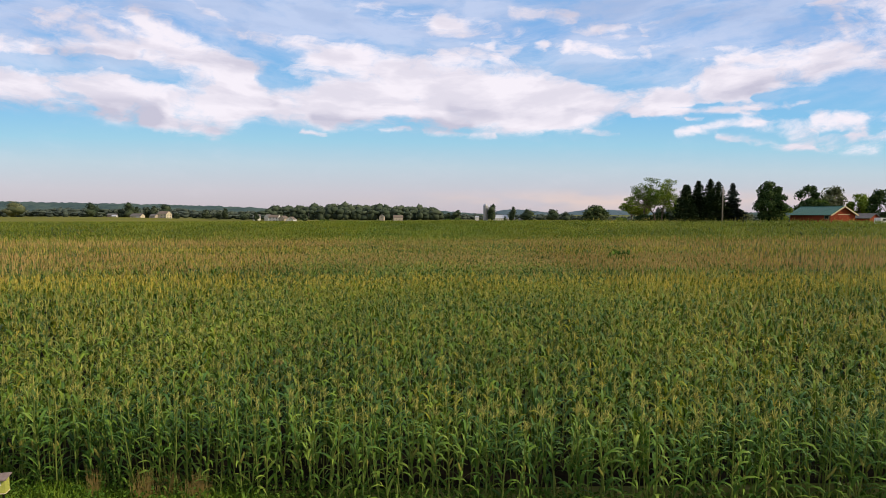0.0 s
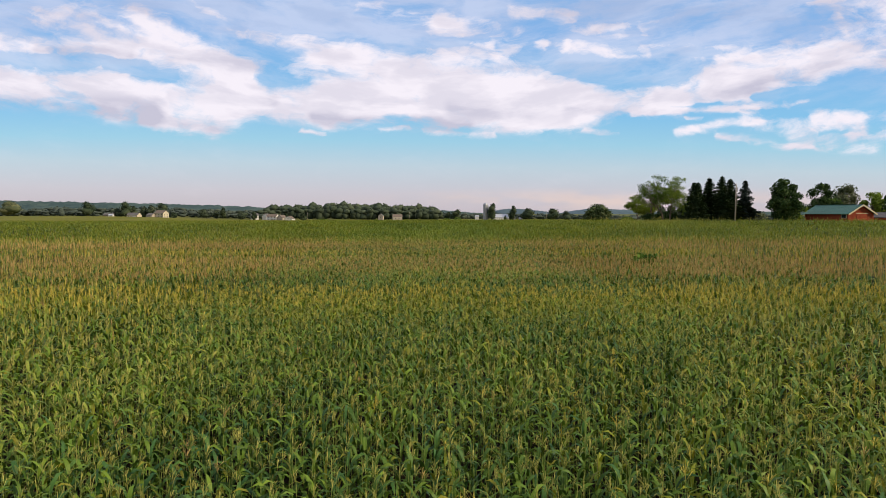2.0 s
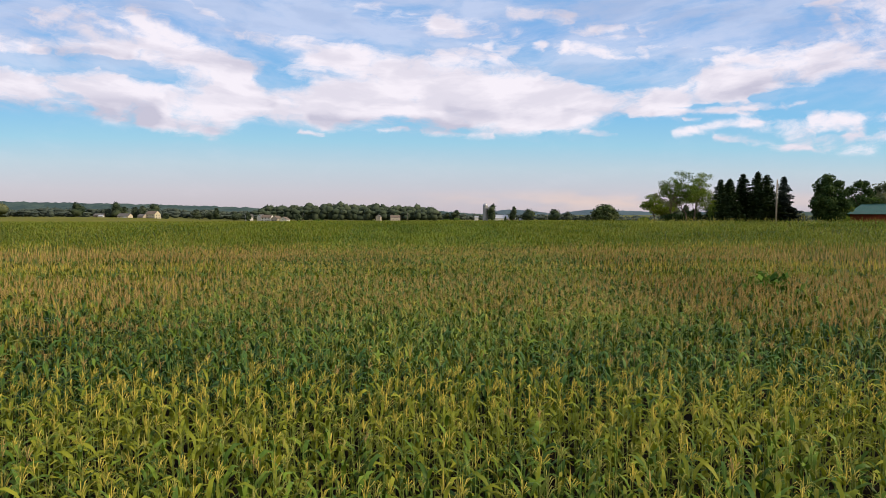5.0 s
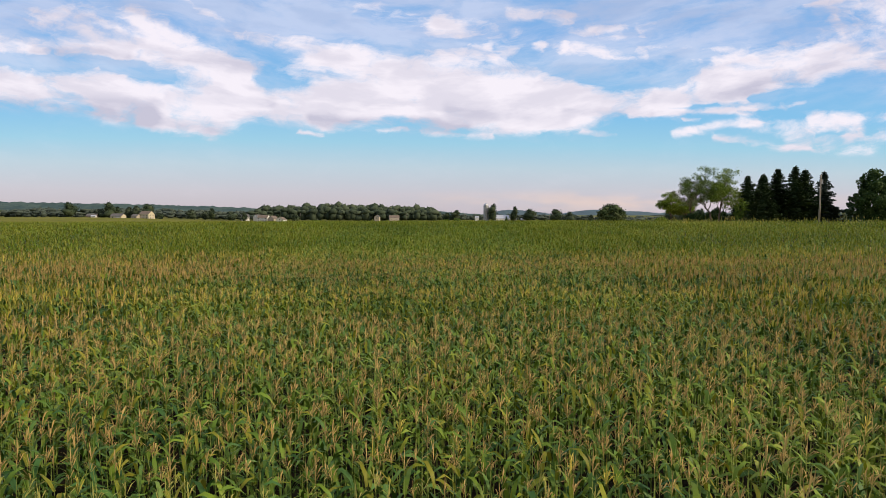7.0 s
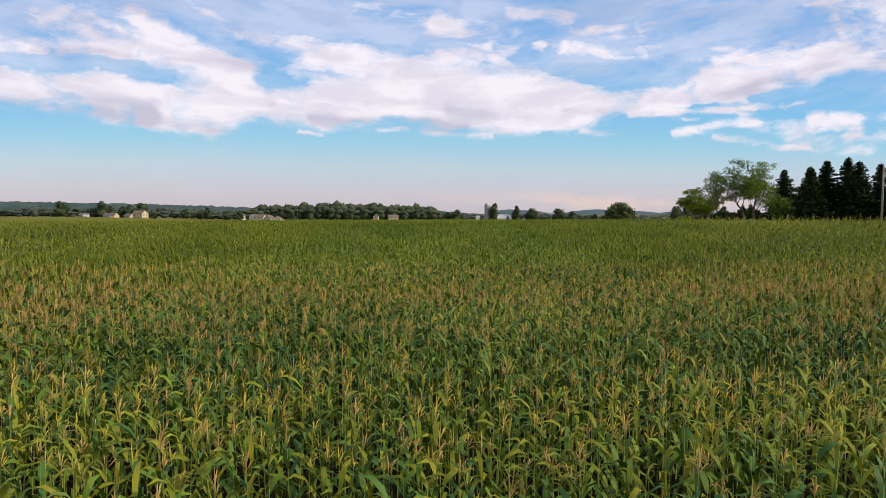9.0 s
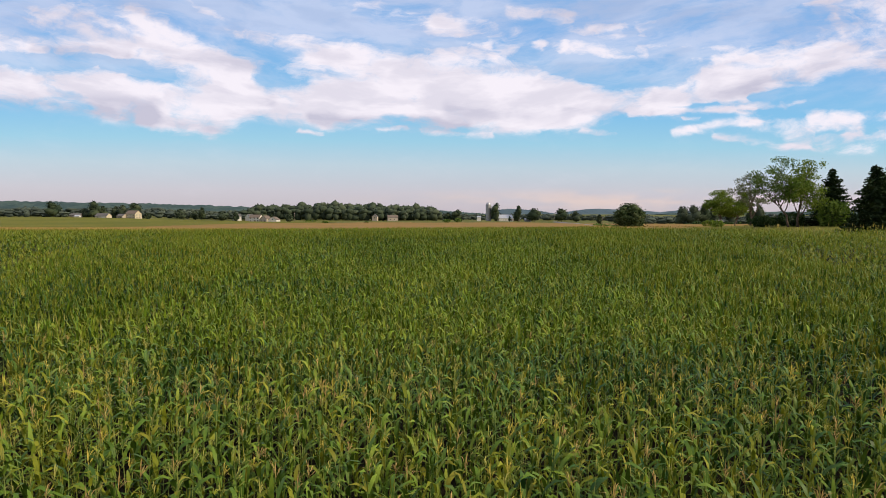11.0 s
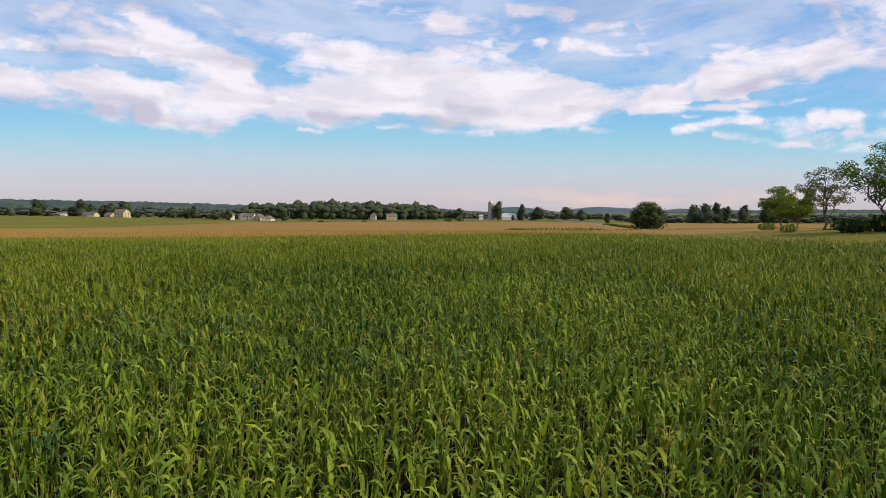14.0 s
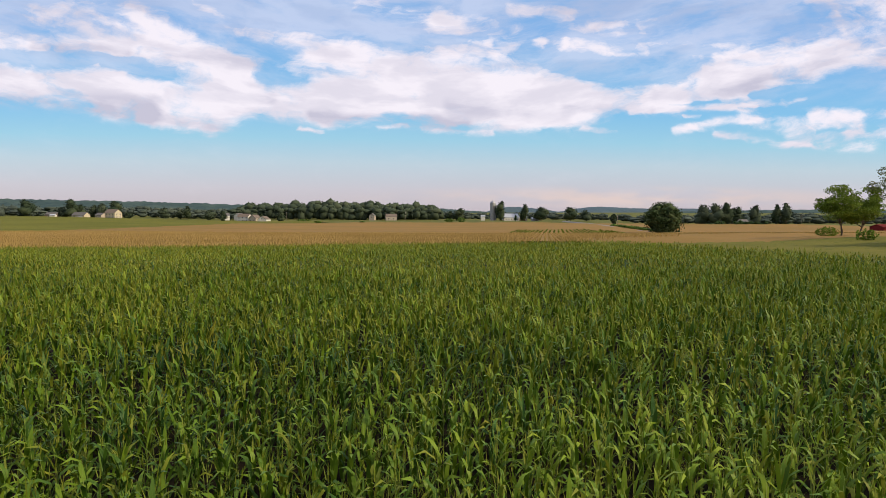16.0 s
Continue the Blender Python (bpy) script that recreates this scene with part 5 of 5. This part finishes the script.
def tan_rows():
    """Rows of tasselled plants on the near part of the tan field, running away from the flight."""
    r = np.random.default_rng(9)
    xs, ys = [], []
    for x0 in np.arange(-230, 200, 0.95):
        y = np.arange(193.5, 350, 0.95)
        y = y + r.uniform(-0.3, 0.3, len(y))
        x = x0 + 0.21 * (y - 195)
        m = (np.abs(x) < 0.78 * (y - 60)) & ((x < 46) | (y > 246)) & ((x < 26) | (y > 211))
        xs.append(x[m] + r.normal(0, 0.05, m.sum()))
        ys.append(y[m])
    x, y = np.concatenate(xs), np.concatenate(ys)
    z = land(x, y) + 1.45
    n = len(x)
    t = r.uniform(0, math.tau, n)
    h, w = r.uniform(0.35, 0.62, n), r.uniform(0.10, 0.20, n)
    dx, dy = np.cos(t) * w, np.sin(t) * w
    lean = r.normal(0, 0.1, (n, 2))
    v = np.stack([np.stack([x - dx, y - dy, z], 1), np.stack([x + dx, y + dy, z], 1), np.stack([x + lean[:, 0], y + lean[:, 1], z + h], 1),
                  np.stack([x + dy, y - dx, z], 1), np.stack([x - dy, y + dx, z], 1), np.stack([x - lean[:, 0], y + lean[:, 1], z + h * 0.9], 1)], 1).reshape(-1, 3)
    ob = new("tan_corn_rows", np_mesh("rows", v, np.arange(len(v)).reshape(-1, 3), [M_CROP_TOP]))
    tagged(ob, "rows of corn plants with dry tan tassels", "corn", kind="stuff")


tan_rows()


def crop_rows():
    """Green rows that show between the dry tassels on one part of the tan field."""
    r = np.random.default_rng(14)
    c = []
    for x0 in np.arange(34, 84, 2.1):
        near, far = 342 + r.uniform(0, 14) + 0.2 * abs(x0 - 58), 455 - r.uniform(0, 30) - 0.9 * abs(x0 - 58)
        y = np.arange(near, far, 0.55)
        y = y[r.uniform(0, 1, len(y)) < 0.85]
        x = x0 + 0.226 * (y - 345) + r.normal(0, 0.12, len(y))
        c.append(np.stack([x, y, land(x, y) + 1.72 + r.normal(0, 0.07, len(y))], 1))
    v, f = leaf_cards(np.concatenate(c), 0.42, r, 0.3)
    tagged(new("green_corn_rows", np_mesh("green_rows", v, f, [M_GREEN_ROW])), "rows of green corn leaves between dry tassels", "corn", kind="stuff")


M_GREEN_ROW = material("green_row_leaf", leafy([(0.0, (0.07, 0.11, 0.015)), (1.0, (0.17, 0.20, 0.03))]), 0.7, see_through=0.1)
crop_rows()


def lane():
    """A narrow pale farm road running off past the silo farm."""
    line = [(112, 398), (121, 450), (133, 520), (146, 590), (156, 660), (150, 740)]
    v, f = [], []
    k = 0
    for a, b in zip(line, line[1:]):
        for i in range(12):
            x, y = a[0] + (b[0] - a[0]) * i / 12, a[1] + (b[1] - a[1]) * i / 12
            z = land(x, y) + 1.66 - 0.45 * math.exp(-((y - 470) / 40) ** 2)
            v += [(x - 1.7, y, z), (x + 1.7, y, z), (x + 2.6, y, z - 0.8), (x - 2.6, y, z - 0.8)]
            if k:
                p, q = 4 * (k - 1), 4 * k
                f += [(p, p + 1, q + 1, q), (p + 1, p + 2, q + 2, q + 1), (p + 3, p, q, q + 3)]
            k += 1
    tagged(new("road", np_mesh("road", v, f, [M_ROAD])), "narrow pale grey farm road across the fields", "road", kind="structure")
    spots, r = [], random.Random(31)
    for i in range(74):
        q = i / 73
        if r.random() < 0.88:
            spots.append((117.5 + 25 * q + r.uniform(-0.8, 0.8), 402 + 146 * q + r.uniform(-1, 1), r.uniform(2.3, 3.4), r.uniform(2.2, 3.6)))
    woodland("hedge", spots, M_LEAF, "low green hedge along the farm road", 76, 0.45)


lane()


# ---- buildings ----
def gable_house(name, x, y, long, deep, wall, rise, turn, wall_mat, roof_mat, label, category="house", windows=(), door=None, group="", eave=0.35, garage=None):
    """A house with a pitched roof: ridge along its own x. windows: (face, along, height, width, tall); faces s, n, e, w."""
    root = thing(name, x, y, None, turn, label, category, group)
    gx, gy = deep / 2, wall
    part("wall", prism([(-gx, -0.6), (gx, -0.6), (gx, wall), (0, wall + rise), (-gx, wall)], long), wall_mat, root)
    root.children[0].matrix_basis = pose(0, 0, 0, 0, 0, 90)
    slope = math.atan2(rise, deep / 2)
    length = math.hypot(rise, deep / 2) + eave
    for side in (-1, 1):
        cx = side * (deep / 2 + eave * math.cos(slope)) / 2
        cz = wall + rise - (length / 2) * math.sin(slope) + 0.10
        bm = box((long + 2 * eave, length, 0.14), (0, 0, 0), 0.02)
        roof = part("roof", bm, roof_mat, root)
        roof.matrix_basis = pose(0, cx, cz, math.degrees(-side * slope), 0, 0)
    spots = {"s": (0, -1), "n": (0, 1), "e": (1, 0), "w": (-1, 0)}
    def fitted(face, along, height, w, h, what, mat, frame_mat):
        fx, fy = spots[face]
        at = (fx * (long / 2 + 0.03) if fx else along, fy * (deep / 2 + 0.03) if fy else along, height)
        size = (0.06, w, h) if fx else (w, 0.06, h)
        edge = (0.04, w + 0.24, h + 0.24) if fx else (w + 0.24, 0.04, h + 0.24)
        ob = part(what, box(edge, at), frame_mat, root)
        at2 = (at[0] + fx * 0.03, at[1] + fy * 0.03, at[2])
        part("pane" if what == "window" else "door_leaf", box(size, at2), mat, ob)
    for face, along, height, w, h in windows:
        fitted(face, along, height, w, h, "window", M_GLASS, M_WHITE)
    if door:
        fitted(*door, "door", M_ROOF_BROWN, M_WHITE)
    if garage:
        fitted(*garage, "garage_door", M_WHITE, M_TRIM)
    return root


H = "distant houses"
win2 = [("s", k, h, 0.9, 1.4) for k in (-4, 0, 4) for h in (1.6, 4.4)] + [("e", k, h, 0.9, 1.4) for k in (-2, 2) for h in (1.6, 4.4)]
gable_house("house", -309, 706, 13, 9, 6.0, 3.4, -20, M_CREAM, M_ROOF_BROWN, "two-storey cream farmhouse with brown pitched roof", "house", win2, ("s", -1.8, 1.05, 1.0, 2.1), H)
gable_house("house", -320, 704, 8, 7, 3.4, 2.2, -20, M_TAN_WALL, M_ROOF_GREY, "low tan house wing with grey roof", "house", [("s", -1.5, 1.6, 1, 1.2), ("s", 1.5, 1.6, 1, 1.2)], None, H)
gable_house("garage", -339.6, 704, 14, 8, 3.0, 2.8, -12, M_CREAM, M_ROOF_GREY, "long low cream garage with grey roof", "garage", [("s", -4, 1.7, 1, 1.2)], None, H, garage=("s", 3, 1.3, 4.2, 2.4))
gable_house("house", -372, 712, 11, 7, 3.0, 2.0, 0, M_ROOF_BROWN, M_ROOF_GREY, "small dark brown house with grey roof", "house", [("s", -2, 1.6, 1, 1.2)], None, H)
gable_house("shed", -364, 700, 5, 4, 2.4, 1.2, 0, M_WHITE, M_ROOF_METAL, "small white shed with pale roof", "shed", [], None, H)
gable_house("farmhouse", -180, 708, 12, 8, 5.2, 3.0, -15, M_WHITE, M_ROOF_BROWN, "two-storey white farmhouse with brown roof", "house", win2, ("s", 1.8, 1.05, 1.0, 2.1), H)
gable_house("farmhouse", -169, 705, 9, 8, 4.2, 3.2, 70, M_TAN_WALL, M_ROOF_BROWN, "tan farm building with steep brown roof", "house", [("w", -2, 1.7, 1, 1.3), ("w", 2, 1.7, 1, 1.3)], None, H)
gable_house("garage", -158.6, 700, 10, 9, 3.2, 3.0, 80, M_WHITE, M_ROOF_BROWN, "white garage with steep brown gable", "garage", [("w", 0, 3.6, 0.9, 0.9)], None, H, garage=("w", 0, 1.2, 4.0, 2.3))
gable_house("house", -212, 745, 8, 8, 5.0, 2.6, 30, M_WHITE, M_ROOF_GREY, "white house half hidden among trees", "house", [("s", 0, 3.6, 0.9, 1.3)], None, H)
gable_house("house", -198, 748, 8, 7, 5.0, 2.6, 60, M_WHITE, M_ROOF_GREY, "white gabled house among distant trees", "house", [("s", 0, 3.6, 0.9, 1.3)], None, H)
gable_house("house", -57.5, 775, 6.5, 6, 5.2, 2.6, 80, M_TAN_WALL, M_ROOF_GREY, "narrow tan house at the wood's edge", "house", [("w", 0, 3.6, 0.9, 1.3)], None, H)
gable_house("house", -36.4, 772, 12, 8, 4.2, 3.0, 10, M_TAN_WALL, M_ROOF_BROWN, "brown-roofed house at the wood's edge", "house", [("s", -3, 1.8, 1, 1.3), ("s", 2, 1.8, 1, 1.3)], None, H)
gable_house("white_barn", 99, 776, 17, 10, 3.6, 4.2, 6, M_WHITE, M_ROOF_METAL, "long white barn with pale metal roof", "barn", [("s", k, 1.5, 0.8, 0.8) for k in (-6, -3, 0, 3, 6)], ("s", 7.2, 1.1, 1.2, 2.2))
gable_house("shed", 114, 784, 9, 7, 3.0, 1.8, 5, M_TAN_WALL, M_ROOF_METAL, "low grey shed beside the white barn", "shed", [])
gable_house("shed", 128, 782, 8, 5, 2.4, 1.6, 5, M_CONCRETE, M_ROOF_METAL, "small grey shed under the trees", "shed", [])
gable_house("hut", 67, 770, 4.6, 4.0, 4.6, 1.6, 0, M_WHITE, M_ROOF_METAL, "small white upright hut near the silo", "shed", [])
gable_house("house", 290, 634, 9, 6, 3.0, 2.4, 20, M_WHITE, M_ROOF_GREY, "small white house behind a hedge", "house", [("s", -2, 1.6, 0.9, 1.2), ("s", 2, 1.6, 0.9, 1.2)])
gable_house("red_shed", 254, 420, 17, 9, 3.4, 1.4, 5, M_RED_DARK, M_RED_DARK, "long low dark red shed beyond the trees", "shed", [("s", 3, 1.3, 0.8, 0.8)])


def silo(x, y, height, radius):
    root = thing("silo", x, y, None, 0, "tall grey concrete silo with pale domed cap", "silo")
    part("wall", tube([(0, 0, -0.6), (0, 0, height)], [radius, radius], 28), M_CONCRETE, root)
    k = 0
    while k * 1.5 < height - 1:
        bm = tube([(0, 0, 0.8 + k * 1.5), (0, 0, 0.9 + k * 1.5)], [radius + 0.05, radius + 0.05], 28)
        part("hoop", bm, M_METAL, root)
        k += 1
    cap = bmesh.new()
    bmesh.ops.create_uvsphere(cap, u_segments=24, v_segments=12, radius=radius)
    bmesh.ops.delete(cap, geom=[v for v in cap.verts if v.co.z < -0.01], context="VERTS")
    bmesh.ops.translate(cap, verts=cap.verts, vec=(0, 0, height))
    part("cap", cap, M_METAL, root, smooth=True)
    part("chute", box((0.7, 0.7, height - 1), (radius + 0.3, -0.3, height / 2)), M_CONCRETE, root)
    return root


silo(78.6, 775, 19.6, 2.9)


def red_barn():
    """The red barn: plank walls, green ribbed metal roof, cream trim on the gable."""
    long, deep, wall, rise = 12.6, 7.2, 2.5, 2.0
    root = thing("red_barn", 101.4, 148, None, -80, "red wooden barn with green metal roof and cream gable trim", "barn")
    core = part("wall", prism([(-deep / 2, -0.6), (deep / 2, -0.6), (deep / 2, wall), (0, wall + rise), (-deep / 2, wall)], long - 0.1), M_RED, root)
    core.matrix_basis = pose(0, 0, 0, 0, 0, 90)
    plank = box((0.27, 0.03, wall + 0.3), (0, 0, wall / 2 - 0.15))
    plank_mesh = bpy.data.meshes.new("plank")
    plank.to_mesh(plank_mesh)
    plank.free()
    plank_mesh.materials.append(M_RED)
    for k in range(42):
        x = -long / 2 + 0.15 + k * 0.3
        ob = part_of_mesh("plank", plank_mesh, core)
        ob.matrix_basis = core.matrix_basis.inverted() @ pose(x, -deep / 2 - 0.015, 0)
    for k in range(24):
        y = -deep / 2 + 0.15 + k * 0.3
        h = wall + rise * (1 - abs(y) / (deep / 2))
        bm = box((0.03, 0.27, h + 0.5), (long / 2 - 0.02, y, h / 2 - 0.3))
        ob = part("plank", bm, M_RED, core)
        ob.matrix_basis = core.matrix_basis.inverted()
    eave = 0.5
    slope = math.atan2(rise, deep / 2)
    length = math.hypot(rise, deep / 2) + eave
    for side in (-1, 1):
        cy = side * (deep / 2 + eave * math.cos(slope)) / 2
        cz = wall + rise - (length / 2) * math.sin(slope) + 0.12
        m = pose(0, cy, cz, math.degrees(-side * slope), 0, 0)
        roof = part("roof", box((long + 1.0, length, 0.10), bevel=0.02), M_ROOF_GREEN, root, "green ribbed metal roof")
        roof.matrix_basis = m
        if side < 0:
            rib = box((0.05, length, 0.05))
            rib_mesh = bpy.data.meshes.new("rib")
            rib.to_mesh(rib_mesh)
            rib.free()
            rib_mesh.materials.append(M_ROOF_GREEN)
            for k in range(22):
                ob = part_of_mesh("rib", rib_mesh, roof)
                ob.matrix_basis = pose(-long / 2 - 0.3 + k * 0.62, 0, 0.07)
        trim = part("gable_trim", box((0.10, length, 0.30), bevel=0.01), M_TRIM, root, "cream painted gable board")
        trim.matrix_basis = m @ pose(long / 2 + 0.55, 0, -0.08)
    part("ridge_cap", box((long + 1.0, 0.35, 0.08), (0, 0, wall + rise + 0.18), 0.02), M_ROOF_GREEN, root)
    door = part("barn_door", box((0.06, 2.8, 2.5), (long / 2 + 0.04, 0.2, 1.25), 0.01), M_RED, root, "red plank barn door")
    part("door_rail", box((0.05, 3.4, 0.14), (long / 2 + 0.09, 0.2, 2.6)), M_TRIM, door)
    frame_ob = part("window", box((1.5, 0.06, 1.0), (5.2, -deep / 2 - 0.06, 1.9)), M_TRIM, root)
    part("pane", box((1.3, 0.05, 0.8), (5.2, -deep / 2 - 0.085, 1.9)), M_GLASS, frame_ob)


red_barn()
gable_house("red_shed", 115.0, 151, 5, 4, 1.7, 1.1, -70, M_RED, M_ROOF_GREY, "small red shed with dark roof beside the barn", "shed", [])


def pickup():
    """A white van seen over the corn beside the farmyard."""
    root = thing("parked_van", 113.0, 141.5, None, 8, "white van parked on the farmyard grass", "van")
    body = prism([(-2.4, 0.35), (2.4, 0.35), (2.45, 1.0), (1.8, 1.15), (1.3, 1.95), (-2.3, 2.0), (-2.42, 1.1)], 1.9)
    bmesh.ops.bevel(body, geom=list(body.edges), offset=0.06, segments=2, affect="EDGES")
    part("body", body, M_WHITE_PAINT, root)
    part("side_window", box((2.6, 0.03, 0.5), (-0.5, -0.965, 1.55)), M_GLASS, root)
    part("windscreen", box((0.03, 1.5, 0.7), (1.57, 0, 1.55), turn=Euler((0, radians(-32), 0)).to_matrix().to_4x4()), M_GLASS, root)
    for x in (-1.5, 1.55):
        for y in (-0.85, 0.85):
            wheel = part("wheel", tube([(x, y - 0.1, 0.34), (x, y + 0.1, 0.34)], [0.34, 0.34], 18), M_RUBBER, root)
            part("rim", tube([(x, y - 0.12, 0.34), (x, y + 0.12, 0.34)], [0.19, 0.19], 12), M_RIM, wheel)


pickup()


def utility_pole(x, y, height, label, arm=True, group="", thick=0.15):
    root = thing("utility_pole", x, y, None, 0, label, "utility pole", group)
    part("pole", tube([(0, 0, -0.5), (0, 0, height * 0.5), (0, 0, height)], [thick, thick * 0.85, thick * 0.65], 10), M_POLE, root, smooth=True)
    if arm:
        part("insulator", tube([(0.02, 0, height), (0.02, 0, height + 0.12), (0.02, 0, height + 0.22)], [0.05, 0.07, 0.03], 8), M_METAL, root)
        part("transformer", tube([(0.30, 0.05, height - 1.5), (0.30, 0.05, height - 0.75)], [0.18, 0.18], 12), M_METAL, root)
        part("bracket", box((0.30, 0.08, 0.08), (0.15, 0.05, height - 1.1)), M_METAL, root)


utility_pole(72.0, 141, 9.4, "weathered grey wooden utility pole before the spruces", True, "", 0.17)
for k, (px, py, ph) in enumerate([(-20.5, 770, 10), (36, 772, 10), (158, 770, 11), (348.8, 640, 11), (-146, 740, 10), (175, 634, 9)]):
    utility_pole(px, py, ph, "distant pale wooden utility pole", True, "distant poles", 0.20)


# ---- the field edge ----
def grass_verge():
    r = np.random.default_rng(21)
    n = 16000
    x, q = r.uniform(-13, 7, n), r.uniform(0, 1, n)
    y = 13.1 + edge_shift(x) - 1.9 * q ** 1.3
    z = land(x, y)
    t = r.uniform(0, math.tau, n)
    h = r.uniform(0.10, 0.34, n) * (1 + 0.5 * np.sin(x * 1.7) * np.cos(y * 2.1))
    w = r.uniform(0.012, 0.030, n)
    bend = r.normal(0, 0.10, (n, 2))
    v = np.stack([np.stack([x - np.cos(t) * w, y - np.sin(t) * w, z], 1), np.stack([x + np.cos(t) * w, y + np.sin(t) * w, z], 1),
                  np.stack([x + bend[:, 0], y + bend[:, 1], z + h], 1)], 1).reshape(-1, 3)
    tagged(new("grass", np_mesh("grass", v, np.arange(3 * n).reshape(-1, 3), [M_GRASS])), "ragged green grass and weeds along the corn", "grass", kind="stuff")
    m = 420
    k = np.array([-7.7, -6.6, -6.35, -5.9, -5.3, -5.1])[r.integers(0, 6, m)]
    x, y = k + r.normal(0, 0.085, m), 12.95 + edge_shift(k) + 0.10 * np.sin(k * 5) + r.normal(0, 0.07, m)
    z = land(x, y)
    h = r.uniform(0.4, 0.85, m)
    bend = r.normal(0, 0.10, (m, 2))
    w = 0.009
    v = np.stack([np.stack([x - w, y, z], 1), np.stack([x + w, y, z], 1), np.stack([x + bend[:, 0], y + bend[:, 1], z + h], 1)], 1).reshape(-1, 3)
    tagged(new("dry_grass", np_mesh("dry_grass", v, np.arange(3 * m).reshape(-1, 3), [M_STRAW])), "tufts of dry straw-coloured grass at the corn's foot", "grass", kind="stuff")
    # low broad-leaved weeds
    n = 15000
    wx = r.uniform(-14, 10, n)
    off = r.uniform(0, 1, n) ** 1.6
    c = np.stack([wx, 13.35 + edge_shift(wx) - 1.5 * off, r.uniform(0.05, 0.30, n) + 0.32 * (1 - off) * r.uniform(0, 1, n)], 1)
    c[:, 2] += land(c[:, 0], c[:, 1])
    v, f = leaf_cards(c, 0.038, r, 0.4)
    tagged(new("weeds", np_mesh("weeds", v, f, [M_WEED])), "low leafy green weeds at the field edge", "weeds", kind="stuff")


grass_verge()


def bird_box():
    root = thing("bird_box", -9.03, 12.45, -0.15, 12, "yellow-green wooden bird box with sloping grey roof on a post", "bird box")
    part("post", tube([(0, 0.06, -0.3), (0, 0.06, 0.95)], [0.02, 0.02], 10), M_DARK, root)
    body = part("box", box((0.22, 0.20, 0.30), (0, 0, 0.98), 0.006), M_BOX, root)
    # no hole is cut: a black disc paints the dark inside
    part("entrance_hole", tube([(0.0, -0.104, 1.04), (0.0, -0.098, 1.04)], [0.022, 0.022], 14), M_DARK, body)
    part("hole_plate", box((0.07, 0.008, 0.07), (0, -0.1005, 1.04)), M_WHITE, body)
    part("roof", box((0.30, 0.32, 0.025), (0, -0.02, 1.155), 0.005, turn=Euler((radians(8), 0, 0)).to_matrix().to_4x4()), M_BOX_ROOF, root)
    part("floor_board", box((0.24, 0.22, 0.02), (0, 0, 0.825), 0.004), M_TRIM, root)


bird_box()


def weed_clump():
    """A darker leafy patch standing up out of the corn."""
    bush(17.1, 51.3, 2.7, 3.2, M_WEED, "dark leafy weeds standing above the corn", 55, 500, 0.2, "weed_clump")


weed_clump()
single_corn()
